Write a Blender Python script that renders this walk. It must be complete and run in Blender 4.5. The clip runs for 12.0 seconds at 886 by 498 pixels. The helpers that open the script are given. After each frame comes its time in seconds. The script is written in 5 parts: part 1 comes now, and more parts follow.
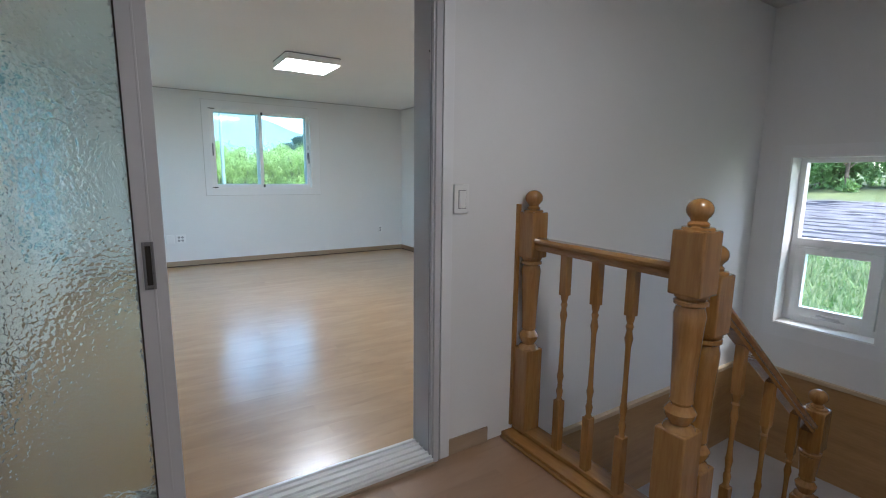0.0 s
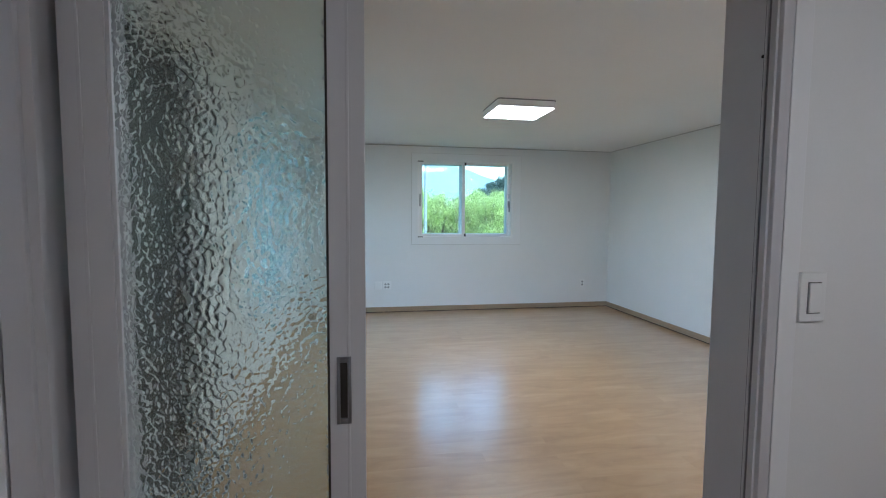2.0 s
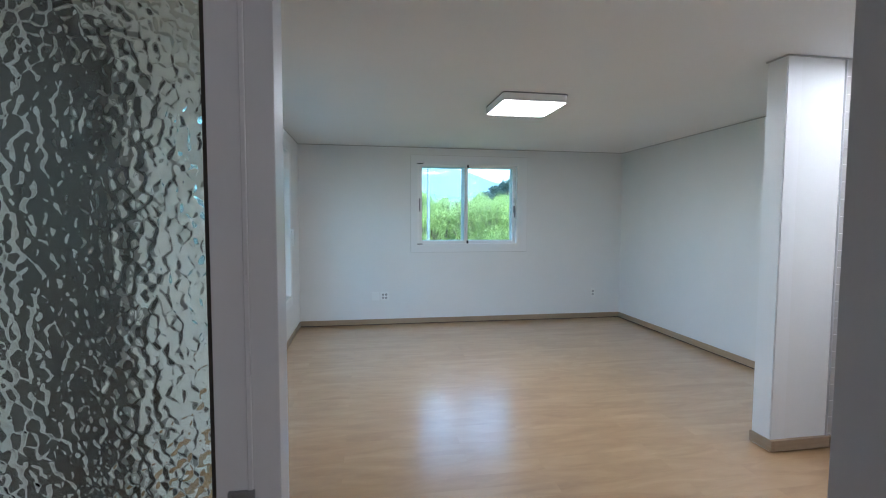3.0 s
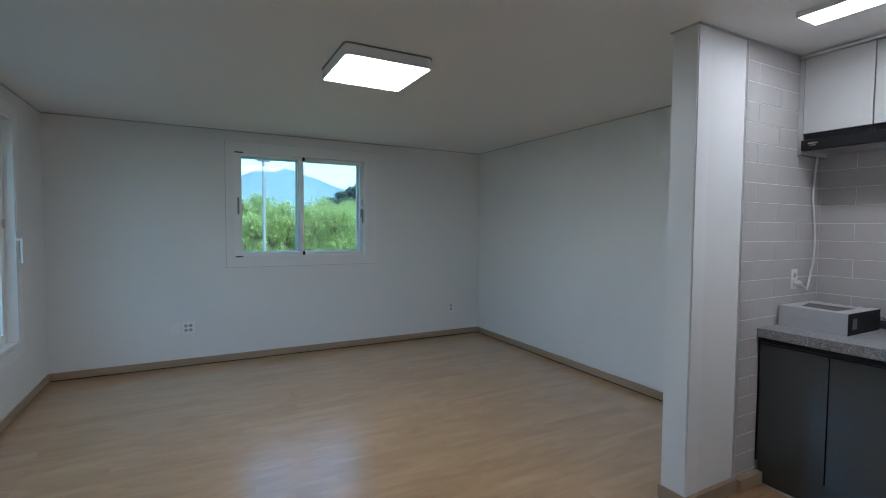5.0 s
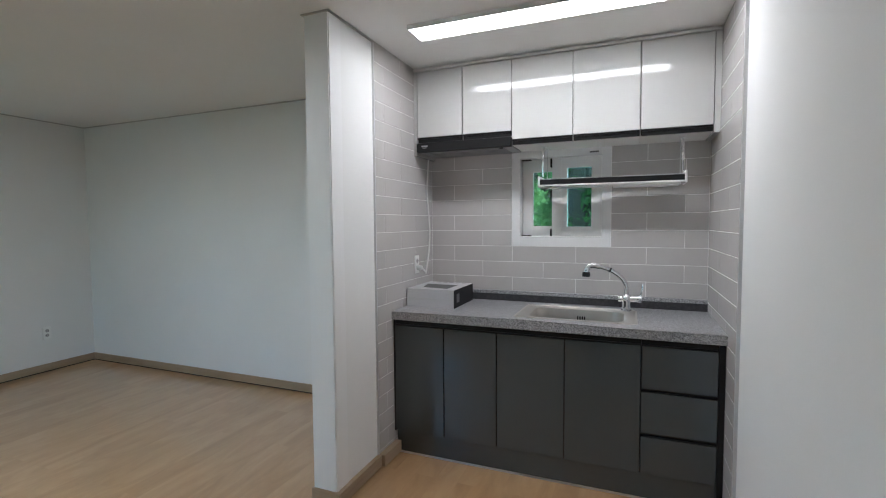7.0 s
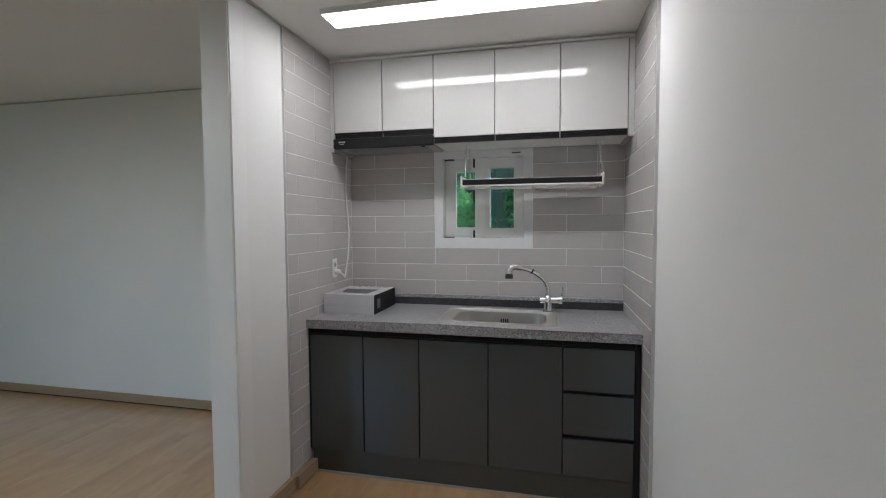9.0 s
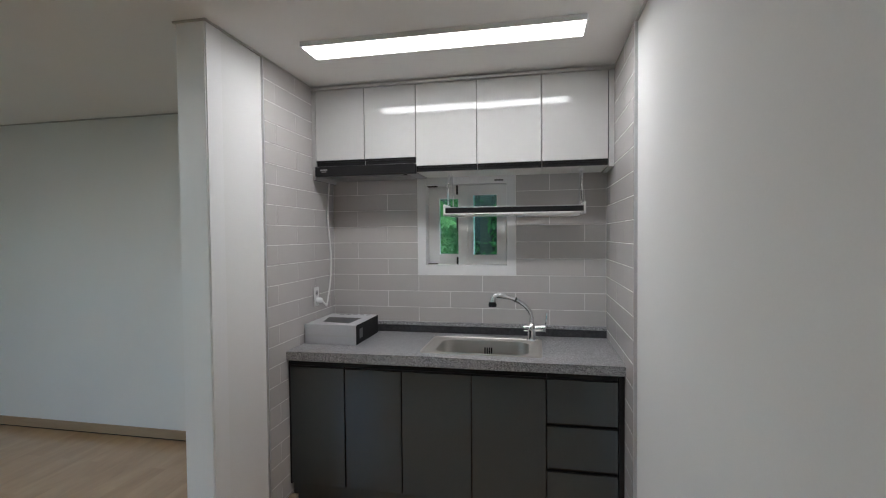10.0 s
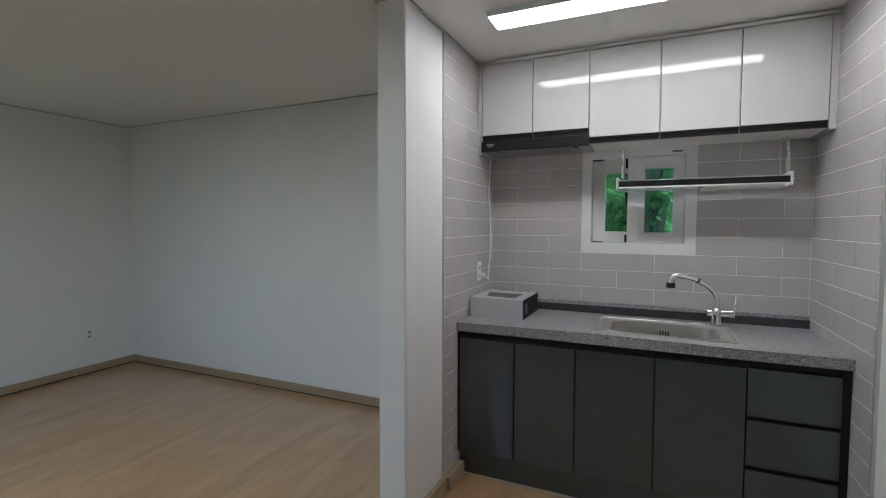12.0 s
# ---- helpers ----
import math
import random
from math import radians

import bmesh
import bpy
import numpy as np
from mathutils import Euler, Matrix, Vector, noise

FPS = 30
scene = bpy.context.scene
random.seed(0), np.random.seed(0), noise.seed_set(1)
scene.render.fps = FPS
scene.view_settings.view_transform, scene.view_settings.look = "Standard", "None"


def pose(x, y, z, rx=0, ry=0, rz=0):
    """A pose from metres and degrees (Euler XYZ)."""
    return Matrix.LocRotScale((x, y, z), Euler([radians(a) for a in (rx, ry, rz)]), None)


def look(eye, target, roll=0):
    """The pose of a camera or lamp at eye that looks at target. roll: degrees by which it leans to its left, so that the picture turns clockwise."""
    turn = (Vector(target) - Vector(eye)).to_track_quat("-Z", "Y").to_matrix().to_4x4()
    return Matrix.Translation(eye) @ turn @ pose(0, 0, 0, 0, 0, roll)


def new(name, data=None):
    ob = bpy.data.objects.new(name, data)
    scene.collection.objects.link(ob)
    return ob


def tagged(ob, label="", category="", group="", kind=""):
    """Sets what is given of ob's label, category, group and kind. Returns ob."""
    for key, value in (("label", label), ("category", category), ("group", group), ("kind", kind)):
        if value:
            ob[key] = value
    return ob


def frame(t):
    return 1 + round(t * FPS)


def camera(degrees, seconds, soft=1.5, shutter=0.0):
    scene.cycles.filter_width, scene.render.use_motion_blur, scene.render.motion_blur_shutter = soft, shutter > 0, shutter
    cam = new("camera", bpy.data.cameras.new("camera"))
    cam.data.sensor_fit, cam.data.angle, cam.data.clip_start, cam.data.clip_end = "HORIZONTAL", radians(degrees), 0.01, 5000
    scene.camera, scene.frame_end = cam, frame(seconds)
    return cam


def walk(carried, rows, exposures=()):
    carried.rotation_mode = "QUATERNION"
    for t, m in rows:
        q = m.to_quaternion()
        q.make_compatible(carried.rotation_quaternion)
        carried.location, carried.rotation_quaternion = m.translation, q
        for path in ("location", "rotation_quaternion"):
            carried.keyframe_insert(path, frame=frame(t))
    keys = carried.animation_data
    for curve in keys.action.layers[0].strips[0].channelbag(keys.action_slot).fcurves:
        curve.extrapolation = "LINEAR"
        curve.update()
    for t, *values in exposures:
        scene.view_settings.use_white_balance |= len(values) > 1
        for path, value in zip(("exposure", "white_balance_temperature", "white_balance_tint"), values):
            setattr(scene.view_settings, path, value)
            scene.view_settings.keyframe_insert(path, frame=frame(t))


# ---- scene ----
cam = camera(87.3, 12.0, soft=1.1)
PATH = [
    (0, (-0.004, 0.131, 1.312), (1.063, 1.793, 0.998), 0.7),
    (0.3, (-0.035, 0.278, 1.369), (0.869, 2.038, 1.08), 0.4),
    (0.5, (-0.04, 0.362, 1.413), (0.759, 2.177, 1.149), 0.1),
    (1, (0.001, 0.548, 1.466), (0.575, 2.453, 1.266), 0.2),
    (1.5, (0.029, 0.666, 1.415), (0.45, 2.615, 1.254), 0.4),
    (2, (0.032, 0.762, 1.402), (0.374, 2.727, 1.261), 0.4),
    (2.4, (0.057, 0.882, 1.414), (0.374, 2.852, 1.283), 0.1),
    (2.5, (0.073, 0.922, 1.421), (0.388, 2.892, 1.292), 0.2),
    (4.4, (0.365, 1.915, 1.436), (0.915, 3.836, 1.337), 0.1),
    (4.5, (0.392, 1.952, 1.424), (0.988, 3.859, 1.329), 0.4),
    (5, (0.458, 2.175, 1.42), (1.398, 3.938, 1.328), 0.4),
    (5.5, (0.518, 2.335, 1.423), (1.848, 3.825, 1.319), -0.1),
    (6, (0.621, 2.297, 1.412), (2.243, 3.463, 1.311), -0.3),
    (6.5, (0.663, 2.271, 1.397), (2.44, 3.182, 1.287), -0.4),
    (7, (0.727, 2.273, 1.408), (2.58, 3.019, 1.297), -0.4),
    (9, (0.858, 2.28, 1.402), (2.804, 2.727, 1.298), -0.3),
    (9.5, (0.87, 2.272, 1.461), (2.825, 2.687, 1.373), -0.5),
    (10, (0.884, 2.257, 1.504), (2.844, 2.652, 1.447), -0.5),
    (10.5, (0.896, 2.268, 1.485), (2.859, 2.648, 1.44), -0.3),
    (11, (0.896, 2.311, 1.425), (2.855, 2.715, 1.384), -0.1),
    (11.5, (0.852, 2.421, 1.412), (2.777, 2.956, 1.344), 0.0),
    (12, (0.803, 2.608, 1.421), (2.623, 3.429, 1.319), 0.1),
]
walk(cam, [(t, look(eye, target, roll)) for t, eye, target, roll in PATH],
     [(0.0, 3.04, 5950, 15), (1.0, 2.93, 5900, 15), (2.5, 2.88, 5800, 15), (4.4, 2.42, 5800, 15), (5.0, 2.06, 5850, 15), (5.5, 2.02, 5850, 15), (6.0, 2.14, 5850, 15), (6.5, 2.3, 6050, 15), (7.0, 2.52, 6300, 15), (9.0, 2.22, 6500, 15), (10.5, 2.17, 6500, 15), (12.0, 2.13, 6400, 15)])

# ---- daylight: overcast ----
world = bpy.data.worlds.new("sky")
scene.world = world
world.use_nodes = True
wn = world.node_tree.nodes
sky = wn.new("ShaderNodeTexSky")
sky.sky_type, sky.sun_disc = "NISHITA", False
sky.sun_elevation, sky.sun_rotation = radians(58), radians(160)
sky.air_density, sky.dust_density, sky.ozone_density = 1.0, 3.0, 1.0
wn["Background"].inputs["Strength"].default_value = 0.15
world.node_tree.links.new(sky.outputs["Color"], wn["Background"].inputs["Color"])
sun = new("sun", bpy.data.lights.new("sun", "SUN"))
sun.data.energy, sun.data.angle, sun.data.color = 1.2, radians(40), (1.0, 0.96, 0.9)
sun.matrix_world = pose(0, 0, 30, 32, 0, 20)
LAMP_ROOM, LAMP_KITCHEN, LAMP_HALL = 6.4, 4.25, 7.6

# ---- levels and planes ----
HALL = 0.10          # hall floor above the room floor
CEIL = 2.412
W_X, E_X = -0.735, 3.838
S_Y, N_Y = 1.832, 7.495
HALL_Y = 1.69        # hall face of the door wall
STAIR_E = 3.56
LANDING = -0.60


# ---- small tools ----
def thing(name, loc, label, category, group="", kind=""):
    ob = new(name)
    ob.location = loc
    ob.empty_display_size = 0.05
    return tagged(ob, label, category, group, kind)


def smooth(me, angle=35):
    me.shade_smooth()
    me.set_sharp_from_angle(angle=radians(angle))


def link_mesh(name, bm, material, soft=True):
    me = bpy.data.meshes.new(name)
    bmesh.ops.recalc_face_normals(bm, faces=bm.faces[:])
    bm.to_mesh(me)
    bm.free()
    me.materials.append(material)
    if soft:
        smooth(me)
        for p in me.polygons:  # broad level or upright faces stay flat beside their rounded edges
            if p.area > 0.002 and max(abs(c) for c in p.normal) > 0.9999:
                p.use_smooth = False
    return new(name, me)


def part(name, bm, material, parent, label=""):
    """One mesh, given in world metres, under a thing or a part."""
    ob = link_mesh(name, bm, material)
    ob.parent = parent
    if parent.type == "EMPTY":
        ob.matrix_parent_inverse = Matrix.Translation(parent.location).inverted()
    return tagged(ob, label)


def structure(name, bm, material, label="", soft=True):
    return tagged(link_mesh(name, bm, material, soft), label, kind="structure")


def box(bm, x0, x1, y0, y1, z0, z1, bevel=0.0, seg=2):
    m = Matrix.LocRotScale(((x0 + x1) / 2, (y0 + y1) / 2, (z0 + z1) / 2), None, (abs(x1 - x0), abs(y1 - y0), abs(z1 - z0)))
    made = bmesh.ops.create_cube(bm, size=1, matrix=m)["verts"]
    if bevel:
        edges = list({e for v in made for e in v.link_edges})
        bmesh.ops.bevel(bm, geom=edges, offset=bevel, segments=seg, affect="EDGES", profile=0.5)
    return bm


def abox(*a, **k):
    return box(bmesh.new(), *a, **k)


def boxes(*rows, bevel=0.0):
    bm = bmesh.new()
    for r in rows:
        box(bm, *r, bevel=bevel)
    return bm


def lathe(bm, profile, centre, steps=24, axis=2):
    """A turned shape: rows of (radius, height) about an axis through centre."""
    rings = []
    for r, h in profile:
        ring = []
        for i in range(steps):
            a = 2 * math.pi * i / steps
            p = [r * math.cos(a), r * math.sin(a), h]
            if axis == 0:
                p = [h, p[0], p[1]]
            elif axis == 1:
                p = [p[0], h, p[1]]
            ring.append(bm.verts.new(Vector(p) + Vector(centre)))
        rings.append(ring)
    for a, b in zip(rings, rings[1:]):
        for i in range(steps):
            bm.faces.new((a[i], a[(i + 1) % steps], b[(i + 1) % steps], b[i]))
    bm.faces.new(rings[0]), bm.faces.new(rings[-1])
    return bm


def tube(bm, points, radius, steps=12):
    """A round bar along points."""
    pts = [Vector(p) for p in points]
    rings = []
    up = Vector((0.31, 0.17, 0.93))
    for i, p in enumerate(pts):
        d = (pts[min(i + 1, len(pts) - 1)] - pts[max(i - 1, 0)]).normalized()
        side = d.cross(up).normalized()
        top = side.cross(d)
        rings.append([bm.verts.new(p + radius * (math.cos(2 * math.pi * k / steps) * side + math.sin(2 * math.pi * k / steps) * top)) for k in range(steps)])
    for a, b in zip(rings, rings[1:]):
        for k in range(steps):
            bm.faces.new((a[k], a[(k + 1) % steps], b[(k + 1) % steps], b[k]))
    bm.faces.new(rings[0]), bm.faces.new(rings[-1])
    return bm


def bend(points, steps=8):
    """Points on a smooth line through the given ones."""
    p = [Vector(q) for q in points]
    p = [2 * p[0] - p[1]] + p + [2 * p[-1] - p[-2]]
    out = []
    for i in range(1, len(p) - 2):
        for k in range(steps):
            t = k / steps
            a, b, c, d = p[i - 1:i + 3]
            out.append(0.5 * (2 * b + (c - a) * t + (2 * a - 5 * b + 4 * c - d) * t * t + (3 * b - a - 3 * c + d) * t ** 3))
    return out + [p[-2]]


def slab(u, w, span, holes, axis):
    """A wall with real openings: u cut along its run, span (from, to) of its thickness, w heights; holes are (u0, u1, w0, w1)."""
    us = sorted({*u, *(h[0] for h in holes), *(h[1] for h in holes)})
    ws = sorted({*w, *(h[2] for h in holes), *(h[3] for h in holes)})
    solid = {(i, j) for i in range(len(us) - 1) for j in range(len(ws) - 1)
             if not any(h[0] < (us[i] + us[i + 1]) / 2 < h[1] and h[2] < (ws[j] + ws[j + 1]) / 2 < h[3] for h in holes)}
    bm = bmesh.new()
    put = {"x": lambda a, t, b: (a, t, b), "y": lambda a, t, b: (t, a, b), "z": lambda a, t, b: (a, b, t)}[axis]

    def quad(*corners):
        bm.faces.new([bm.verts.new(put(*c)) for c in corners])
    t0, t1 = span
    for i, j in solid:
        a, b, c, d = us[i], us[i + 1], ws[j], ws[j + 1]
        quad((a, t0, c), (b, t0, c), (b, t0, d), (a, t0, d))
        quad((a, t1, c), (b, t1, c), (b, t1, d), (a, t1, d))
        for di, dj, e in ((-1, 0, ((a, c), (a, d))), (1, 0, ((b, c), (b, d))), (0, -1, ((a, c), (b, c))), (0, 1, ((a, d), (b, d)))):
            if (i + di, j + dj) not in solid:
                (p, q), (r, s) = e
                quad((p, t0, q), (r, t0, s), (r, t1, s), (p, t1, q))
    bmesh.ops.remove_doubles(bm, verts=bm.verts[:], dist=1e-5)
    return bm


def ring(bm, axis, t0, t1, u0, u1, w0, w1, width, bevel=0.002, bottom=None, top=None):
    """Four bars round an opening; axis is the one across the pane."""
    b, t = bottom or width, top or width
    rows = [(u0, u0 + width, w0, w1), (u1 - width, u1, w0, w1), (u0 + width, u1 - width, w0, w0 + b), (u0 + width, u1 - width, w1 - t, w1)]
    for a, c, d, e in rows:
        if axis == "y":
            box(bm, a, c, t0, t1, d, e, bevel)
        else:
            box(bm, t0, t1, a, c, d, e, bevel)
    return bm


# ---- materials ----
def mat(name, colour, rough=0.6, metal=0.0, coat=0.0, spec=0.5):
    m = bpy.data.materials.new(name)
    m.use_nodes = True
    b = m.node_tree.nodes["Principled BSDF"]
    b.inputs["Base Color"].default_value = (*colour, 1)
    b.inputs["Roughness"].default_value = rough
    b.inputs["Metallic"].default_value = metal
    b.inputs["Coat Weight"].default_value = coat
    b.inputs["Specular IOR Level"].default_value = spec
    return m


def node(m, kind, **settings):
    n = m.node_tree.nodes.new("ShaderNode" + kind)
    for key, value in settings.items():
        n.inputs[key.replace("_", " ")].default_value = value
    return n


def join(m, a, b):
    m.node_tree.links.new(a, b)


def coords(m, scale=(1, 1, 1), turn=(0, 0, 0)):
    g, p = node(m, "NewGeometry"), node(m, "Mapping")
    p.inputs["Scale"].default_value, p.inputs["Rotation"].default_value = scale, turn
    join(m, g.outputs["Position"], p.inputs["Vector"])
    return p.outputs["Vector"]


def noise_tex(m, vector, scale, detail=4, rough=0.5, distort=0.0):
    n = node(m, "TexNoise", Scale=scale, Detail=detail, Roughness=rough, Distortion=distort)
    join(m, vector, n.inputs["Vector"])
    return n.outputs["Fac"]


def ramp(m, fac, *stops):
    r = node(m, "ValToRGB")
    e = r.color_ramp.elements
    while len(e) < len(stops):
        e.new(0.5)
    for k, (at, c) in zip(e, stops):
        k.position, k.color = at, (*c, 1)
    join(m, fac, r.inputs["Fac"])
    return r.outputs["Color"]


def mixed(m, fac, a, b, how="MIX"):
    n = m.node_tree.nodes.new("ShaderNodeMix")
    n.data_type, n.blend_type = "RGBA", how
    socks = [n.inputs[0], n.inputs[6], n.inputs[7]]
    for value, sock in zip((fac, a, b), socks):
        if isinstance(value, (int, float)):
            sock.default_value = value
        elif isinstance(value, tuple):
            sock.default_value = (*value, 1)
        else:
            join(m, value, sock)
    return n.outputs[2]


def bump(m, height, strength=0.2, distance=0.002):
    n = node(m, "Bump", Strength=strength, Distance=distance)
    join(m, height, n.inputs["Height"])
    join(m, n.outputs["Normal"], m.node_tree.nodes["Principled BSDF"].inputs["Normal"])


def shade(m, colour=None, rough=None):
    b = m.node_tree.nodes["Principled BSDF"]
    if colour is not None:
        join(m, colour, b.inputs["Base Color"])
    if rough is not None:
        join(m, rough, b.inputs["Roughness"])
    return m


def two_tone(m, a, b, big, small, bump_strength=0.1, bump_distance=0.001, stretch=(1, 1, 1)):
    v = coords(m, stretch)
    f = noise_tex(m, v, big, 3)
    g = noise_tex(m, v, small, 5, 0.6)
    c = mixed(m, 0.35, ramp(m, f, (0.3, a), (0.7, b)), ramp(m, g, (0.3, a), (0.7, b)))
    shade(m, c)
    bump(m, g, bump_strength, bump_distance)
    return m


def wood(name, dark, mid, light, rough, grain, coat=0.0, scale=1.0, spec=0.5):
    """grain: stretch of the pattern; small along the fibres."""
    m = mat(name, mid, rough, coat=coat, spec=spec)
    v = coords(m, tuple(g * scale for g in grain))
    f = noise_tex(m, v, 3.0, 6, 0.55, 0.6)
    g = noise_tex(m, v, 22.0, 4, 0.6, 0.2)
    c = mixed(m, 0.3, ramp(m, f, (0.25, dark), (0.5, mid), (0.78, light)), ramp(m, g, (0.3, dark), (0.7, light)))
    shade(m, c)
    bump(m, g, 0.06, 0.0006)
    return m


M_PAPER = two_tone(mat("wallpaper", (0.78, 0.78, 0.77), 0.75), (0.755, 0.755, 0.745), (0.80, 0.80, 0.795), 1.3, 180, 0.12, 0.0008)
M_CEIL = two_tone(mat("ceiling_paper", (0.78, 0.78, 0.76), 0.85), (0.76, 0.755, 0.735), (0.80, 0.795, 0.78), 1.1, 220, 0.1, 0.0008)
# Near-black for rubber seals and for shade painted into narrow gaps.
M_SEAL_SHADE = mat("dark_seal_and_gap_shade", (0.03, 0.025, 0.02), 0.8)
M_CASING = two_tone(mat("film_white", (0.8, 0.8, 0.8), 0.42), (0.775, 0.78, 0.785), (0.81, 0.81, 0.81), 2.0, 40, 0.05, 0.0004, (1, 1, 0.12))
M_PVC = two_tone(mat("white_pvc", (0.82, 0.82, 0.81), 0.3), (0.80, 0.80, 0.79), (0.84, 0.84, 0.835), 2.0, 120, 0.03, 0.0003)
M_DOORPVC = two_tone(mat("grey_white_pvc", (0.56, 0.55, 0.56), 0.36), (0.555, 0.545, 0.555), (0.57, 0.56, 0.57), 3.0, 90, 0.006, 0.0001, (1, 1, 0.15))
M_CEILTRIM = two_tone(mat("ceiling_trim_film", (0.46, 0.45, 0.43), 0.5), (0.43, 0.42, 0.40), (0.50, 0.49, 0.47), 3, 60, 0.03)
M_BASE = wood("baseboard_film", (0.30, 0.215, 0.14), (0.37, 0.27, 0.18), (0.42, 0.315, 0.22), 0.5, (0.6, 0.6, 5))
M_DARKHANDLE = mat("grey_metal", (0.22, 0.22, 0.23), 0.38, 0.7)
M_BLACK = two_tone(mat("black_plastic", (0.010, 0.010, 0.011), 0.42, spec=0.25), (0.010, 0.010, 0.011), (0.016, 0.016, 0.017), 4, 90, 0.03)
M_DOOR_GREY = two_tone(mat("grey_gloss_door", (0.058, 0.070, 0.075), 0.05, coat=0.0, spec=0.7), (0.056, 0.068, 0.073), (0.061, 0.073, 0.078), 2.5, 60, 0.0, 0.0)
M_DOOR_WHITE = two_tone(mat("white_gloss_door", (0.57, 0.57, 0.56), 0.02, coat=0.0, spec=0.4), (0.58, 0.58, 0.57), (0.60, 0.60, 0.59), 1.5, 30, 0.0, 0.0)
M_CARCASS = two_tone(mat("white_melamine", (0.74, 0.73, 0.71), 0.45), (0.72, 0.71, 0.69), (0.76, 0.75, 0.73), 3, 90, 0.04)
M_STEEL = mat("brushed_steel", (0.70, 0.67, 0.63), 0.4, 1.0)
v = coords(M_STEEL, (30, 1.5, 30))
bump(M_STEEL, noise_tex(M_STEEL, v, 12, 3), 0.03, 0.0003)
M_CHROME = mat("chrome", (0.82, 0.83, 0.85), 0.06, 1.0)
M_ALU = mat("aluminium", (0.62, 0.62, 0.63), 0.35, 0.9)
M_WHITEPLASTIC = mat("white_plastic", (0.82, 0.82, 0.81), 0.3)
M_GREYPLASTIC = mat("socket_hole", (0.16, 0.16, 0.17), 0.5)
M_RAIL = wood("oak_varnish", (0.19, 0.08, 0.018), (0.33, 0.155, 0.04), (0.43, 0.225, 0.068), 0.22, (5, 5, 0.55), coat=0.8)
M_RAIL_H = wood("oak_varnish_level", (0.19, 0.08, 0.018), (0.33, 0.155, 0.04), (0.43, 0.225, 0.068), 0.22, (5, 0.55, 5), coat=0.8)
M_PANEL = wood("stair_panel_wood", (0.30, 0.16, 0.06), (0.42, 0.24, 0.10), (0.50, 0.31, 0.14), 0.28, (0.5, 0.5, 5), coat=0.35)
M_CAP = wood("pale_oak_cap", (0.48, 0.34, 0.20), (0.58, 0.44, 0.28), (0.66, 0.52, 0.36), 0.3, (0.5, 0.5, 5), coat=0.3)
M_TREAD = two_tone(mat("landing_vinyl", (0.48, 0.46, 0.45), 0.3), (0.44, 0.42, 0.41), (0.52, 0.50, 0.49), 3, 60, 0.05)


def floor_material(name, dark, mid, light, rough):
    m = mat(name, mid, 0.34, spec=0.5, coat=1.0)
    m.node_tree.nodes["Principled BSDF"].inputs["Coat IOR"].default_value = 1.66
    m.node_tree.nodes["Principled BSDF"].inputs["Coat Roughness"].default_value = rough
    v = coords(m, (1, 1, 1))
    bricks = node(m, "TexBrick", Scale=1.0, Mortar_Size=0.0012, Mortar_Smooth=0.3, Bias=0.0, Brick_Width=1.15, Row_Height=0.125)
    bricks.offset, bricks.offset_frequency = 0.37, 2
    bricks.inputs["Color1"].default_value = (0.35, 0.35, 0.35, 1)
    bricks.inputs["Color2"].default_value = (0.65, 0.65, 0.65, 1)
    bricks.inputs["Mortar"].default_value = (0.42, 0.42, 0.42, 1)
    join(m, v, bricks.inputs["Vector"])
    offset = node(m, "VectorMath")
    offset.operation = "MULTIPLY_ADD"
    offset.inputs[1].default_value = (0, 0, 9)
    join(m, bricks.outputs["Color"], offset.inputs[0])
    grain_v = coords(m, (0.8, 3.0, 1))
    join(m, grain_v, offset.inputs[2])
    f = noise_tex(m, offset.outputs[0], 2.4, 6, 0.58, 1.1)
    g = noise_tex(m, offset.outputs[0], 15.0, 5, 0.65, 0.3)
    big = noise_tex(m, v, 0.8, 2)
    base = ramp(m, f, (0.28, dark), (0.52, mid), (0.75, light))
    fine = ramp(m, g, (0.3, dark), (0.7, light))
    tone = ramp(m, bricks.outputs["Color"], (0.3, dark), (0.7, light))
    c = mixed(m, 0.12, base, fine)
    c = mixed(m, 0.26, c, tone)
    shade(m, c)
    r = node(m, "MapRange")
    join(m, big, r.inputs["Value"])
    r.inputs["To Min"].default_value, r.inputs["To Max"].default_value = rough - 0.03, rough + 0.05
    join(m, r.outputs["Result"], m.node_tree.nodes["Principled BSDF"].inputs["Coat Roughness"])
    bump(m, g, 0.05, 0.0004)
    return m


M_FLOOR = floor_material("floor_wood_vinyl", (0.35, 0.195, 0.088), (0.475, 0.29, 0.142), (0.57, 0.375, 0.205), 0.2)
M_HALLFLOOR = floor_material("hall_vinyl", (0.27, 0.15, 0.08), (0.34, 0.20, 0.11), (0.40, 0.25, 0.15), 0.3)


def granite():
    m = mat("granite_top", (0.2, 0.2, 0.21), 0.28)
    v = coords(m)
    vor = node(m, "TexVoronoi", Scale=240.0)
    join(m, v, vor.inputs["Vector"])
    f = noise_tex(m, v, 115, 4, 0.75)
    c = mixed(m, 0.55, ramp(m, vor.outputs["Color"], (0.2, (0.05, 0.05, 0.055)), (0.5, (0.30, 0.30, 0.315)), (0.8, (0.72, 0.72, 0.74))),
              ramp(m, f, (0.36, (0.13, 0.13, 0.135)), (0.64, (0.50, 0.50, 0.52))))
    shade(m, c)
    bump(m, f, 0.08, 0.0005)
    return m


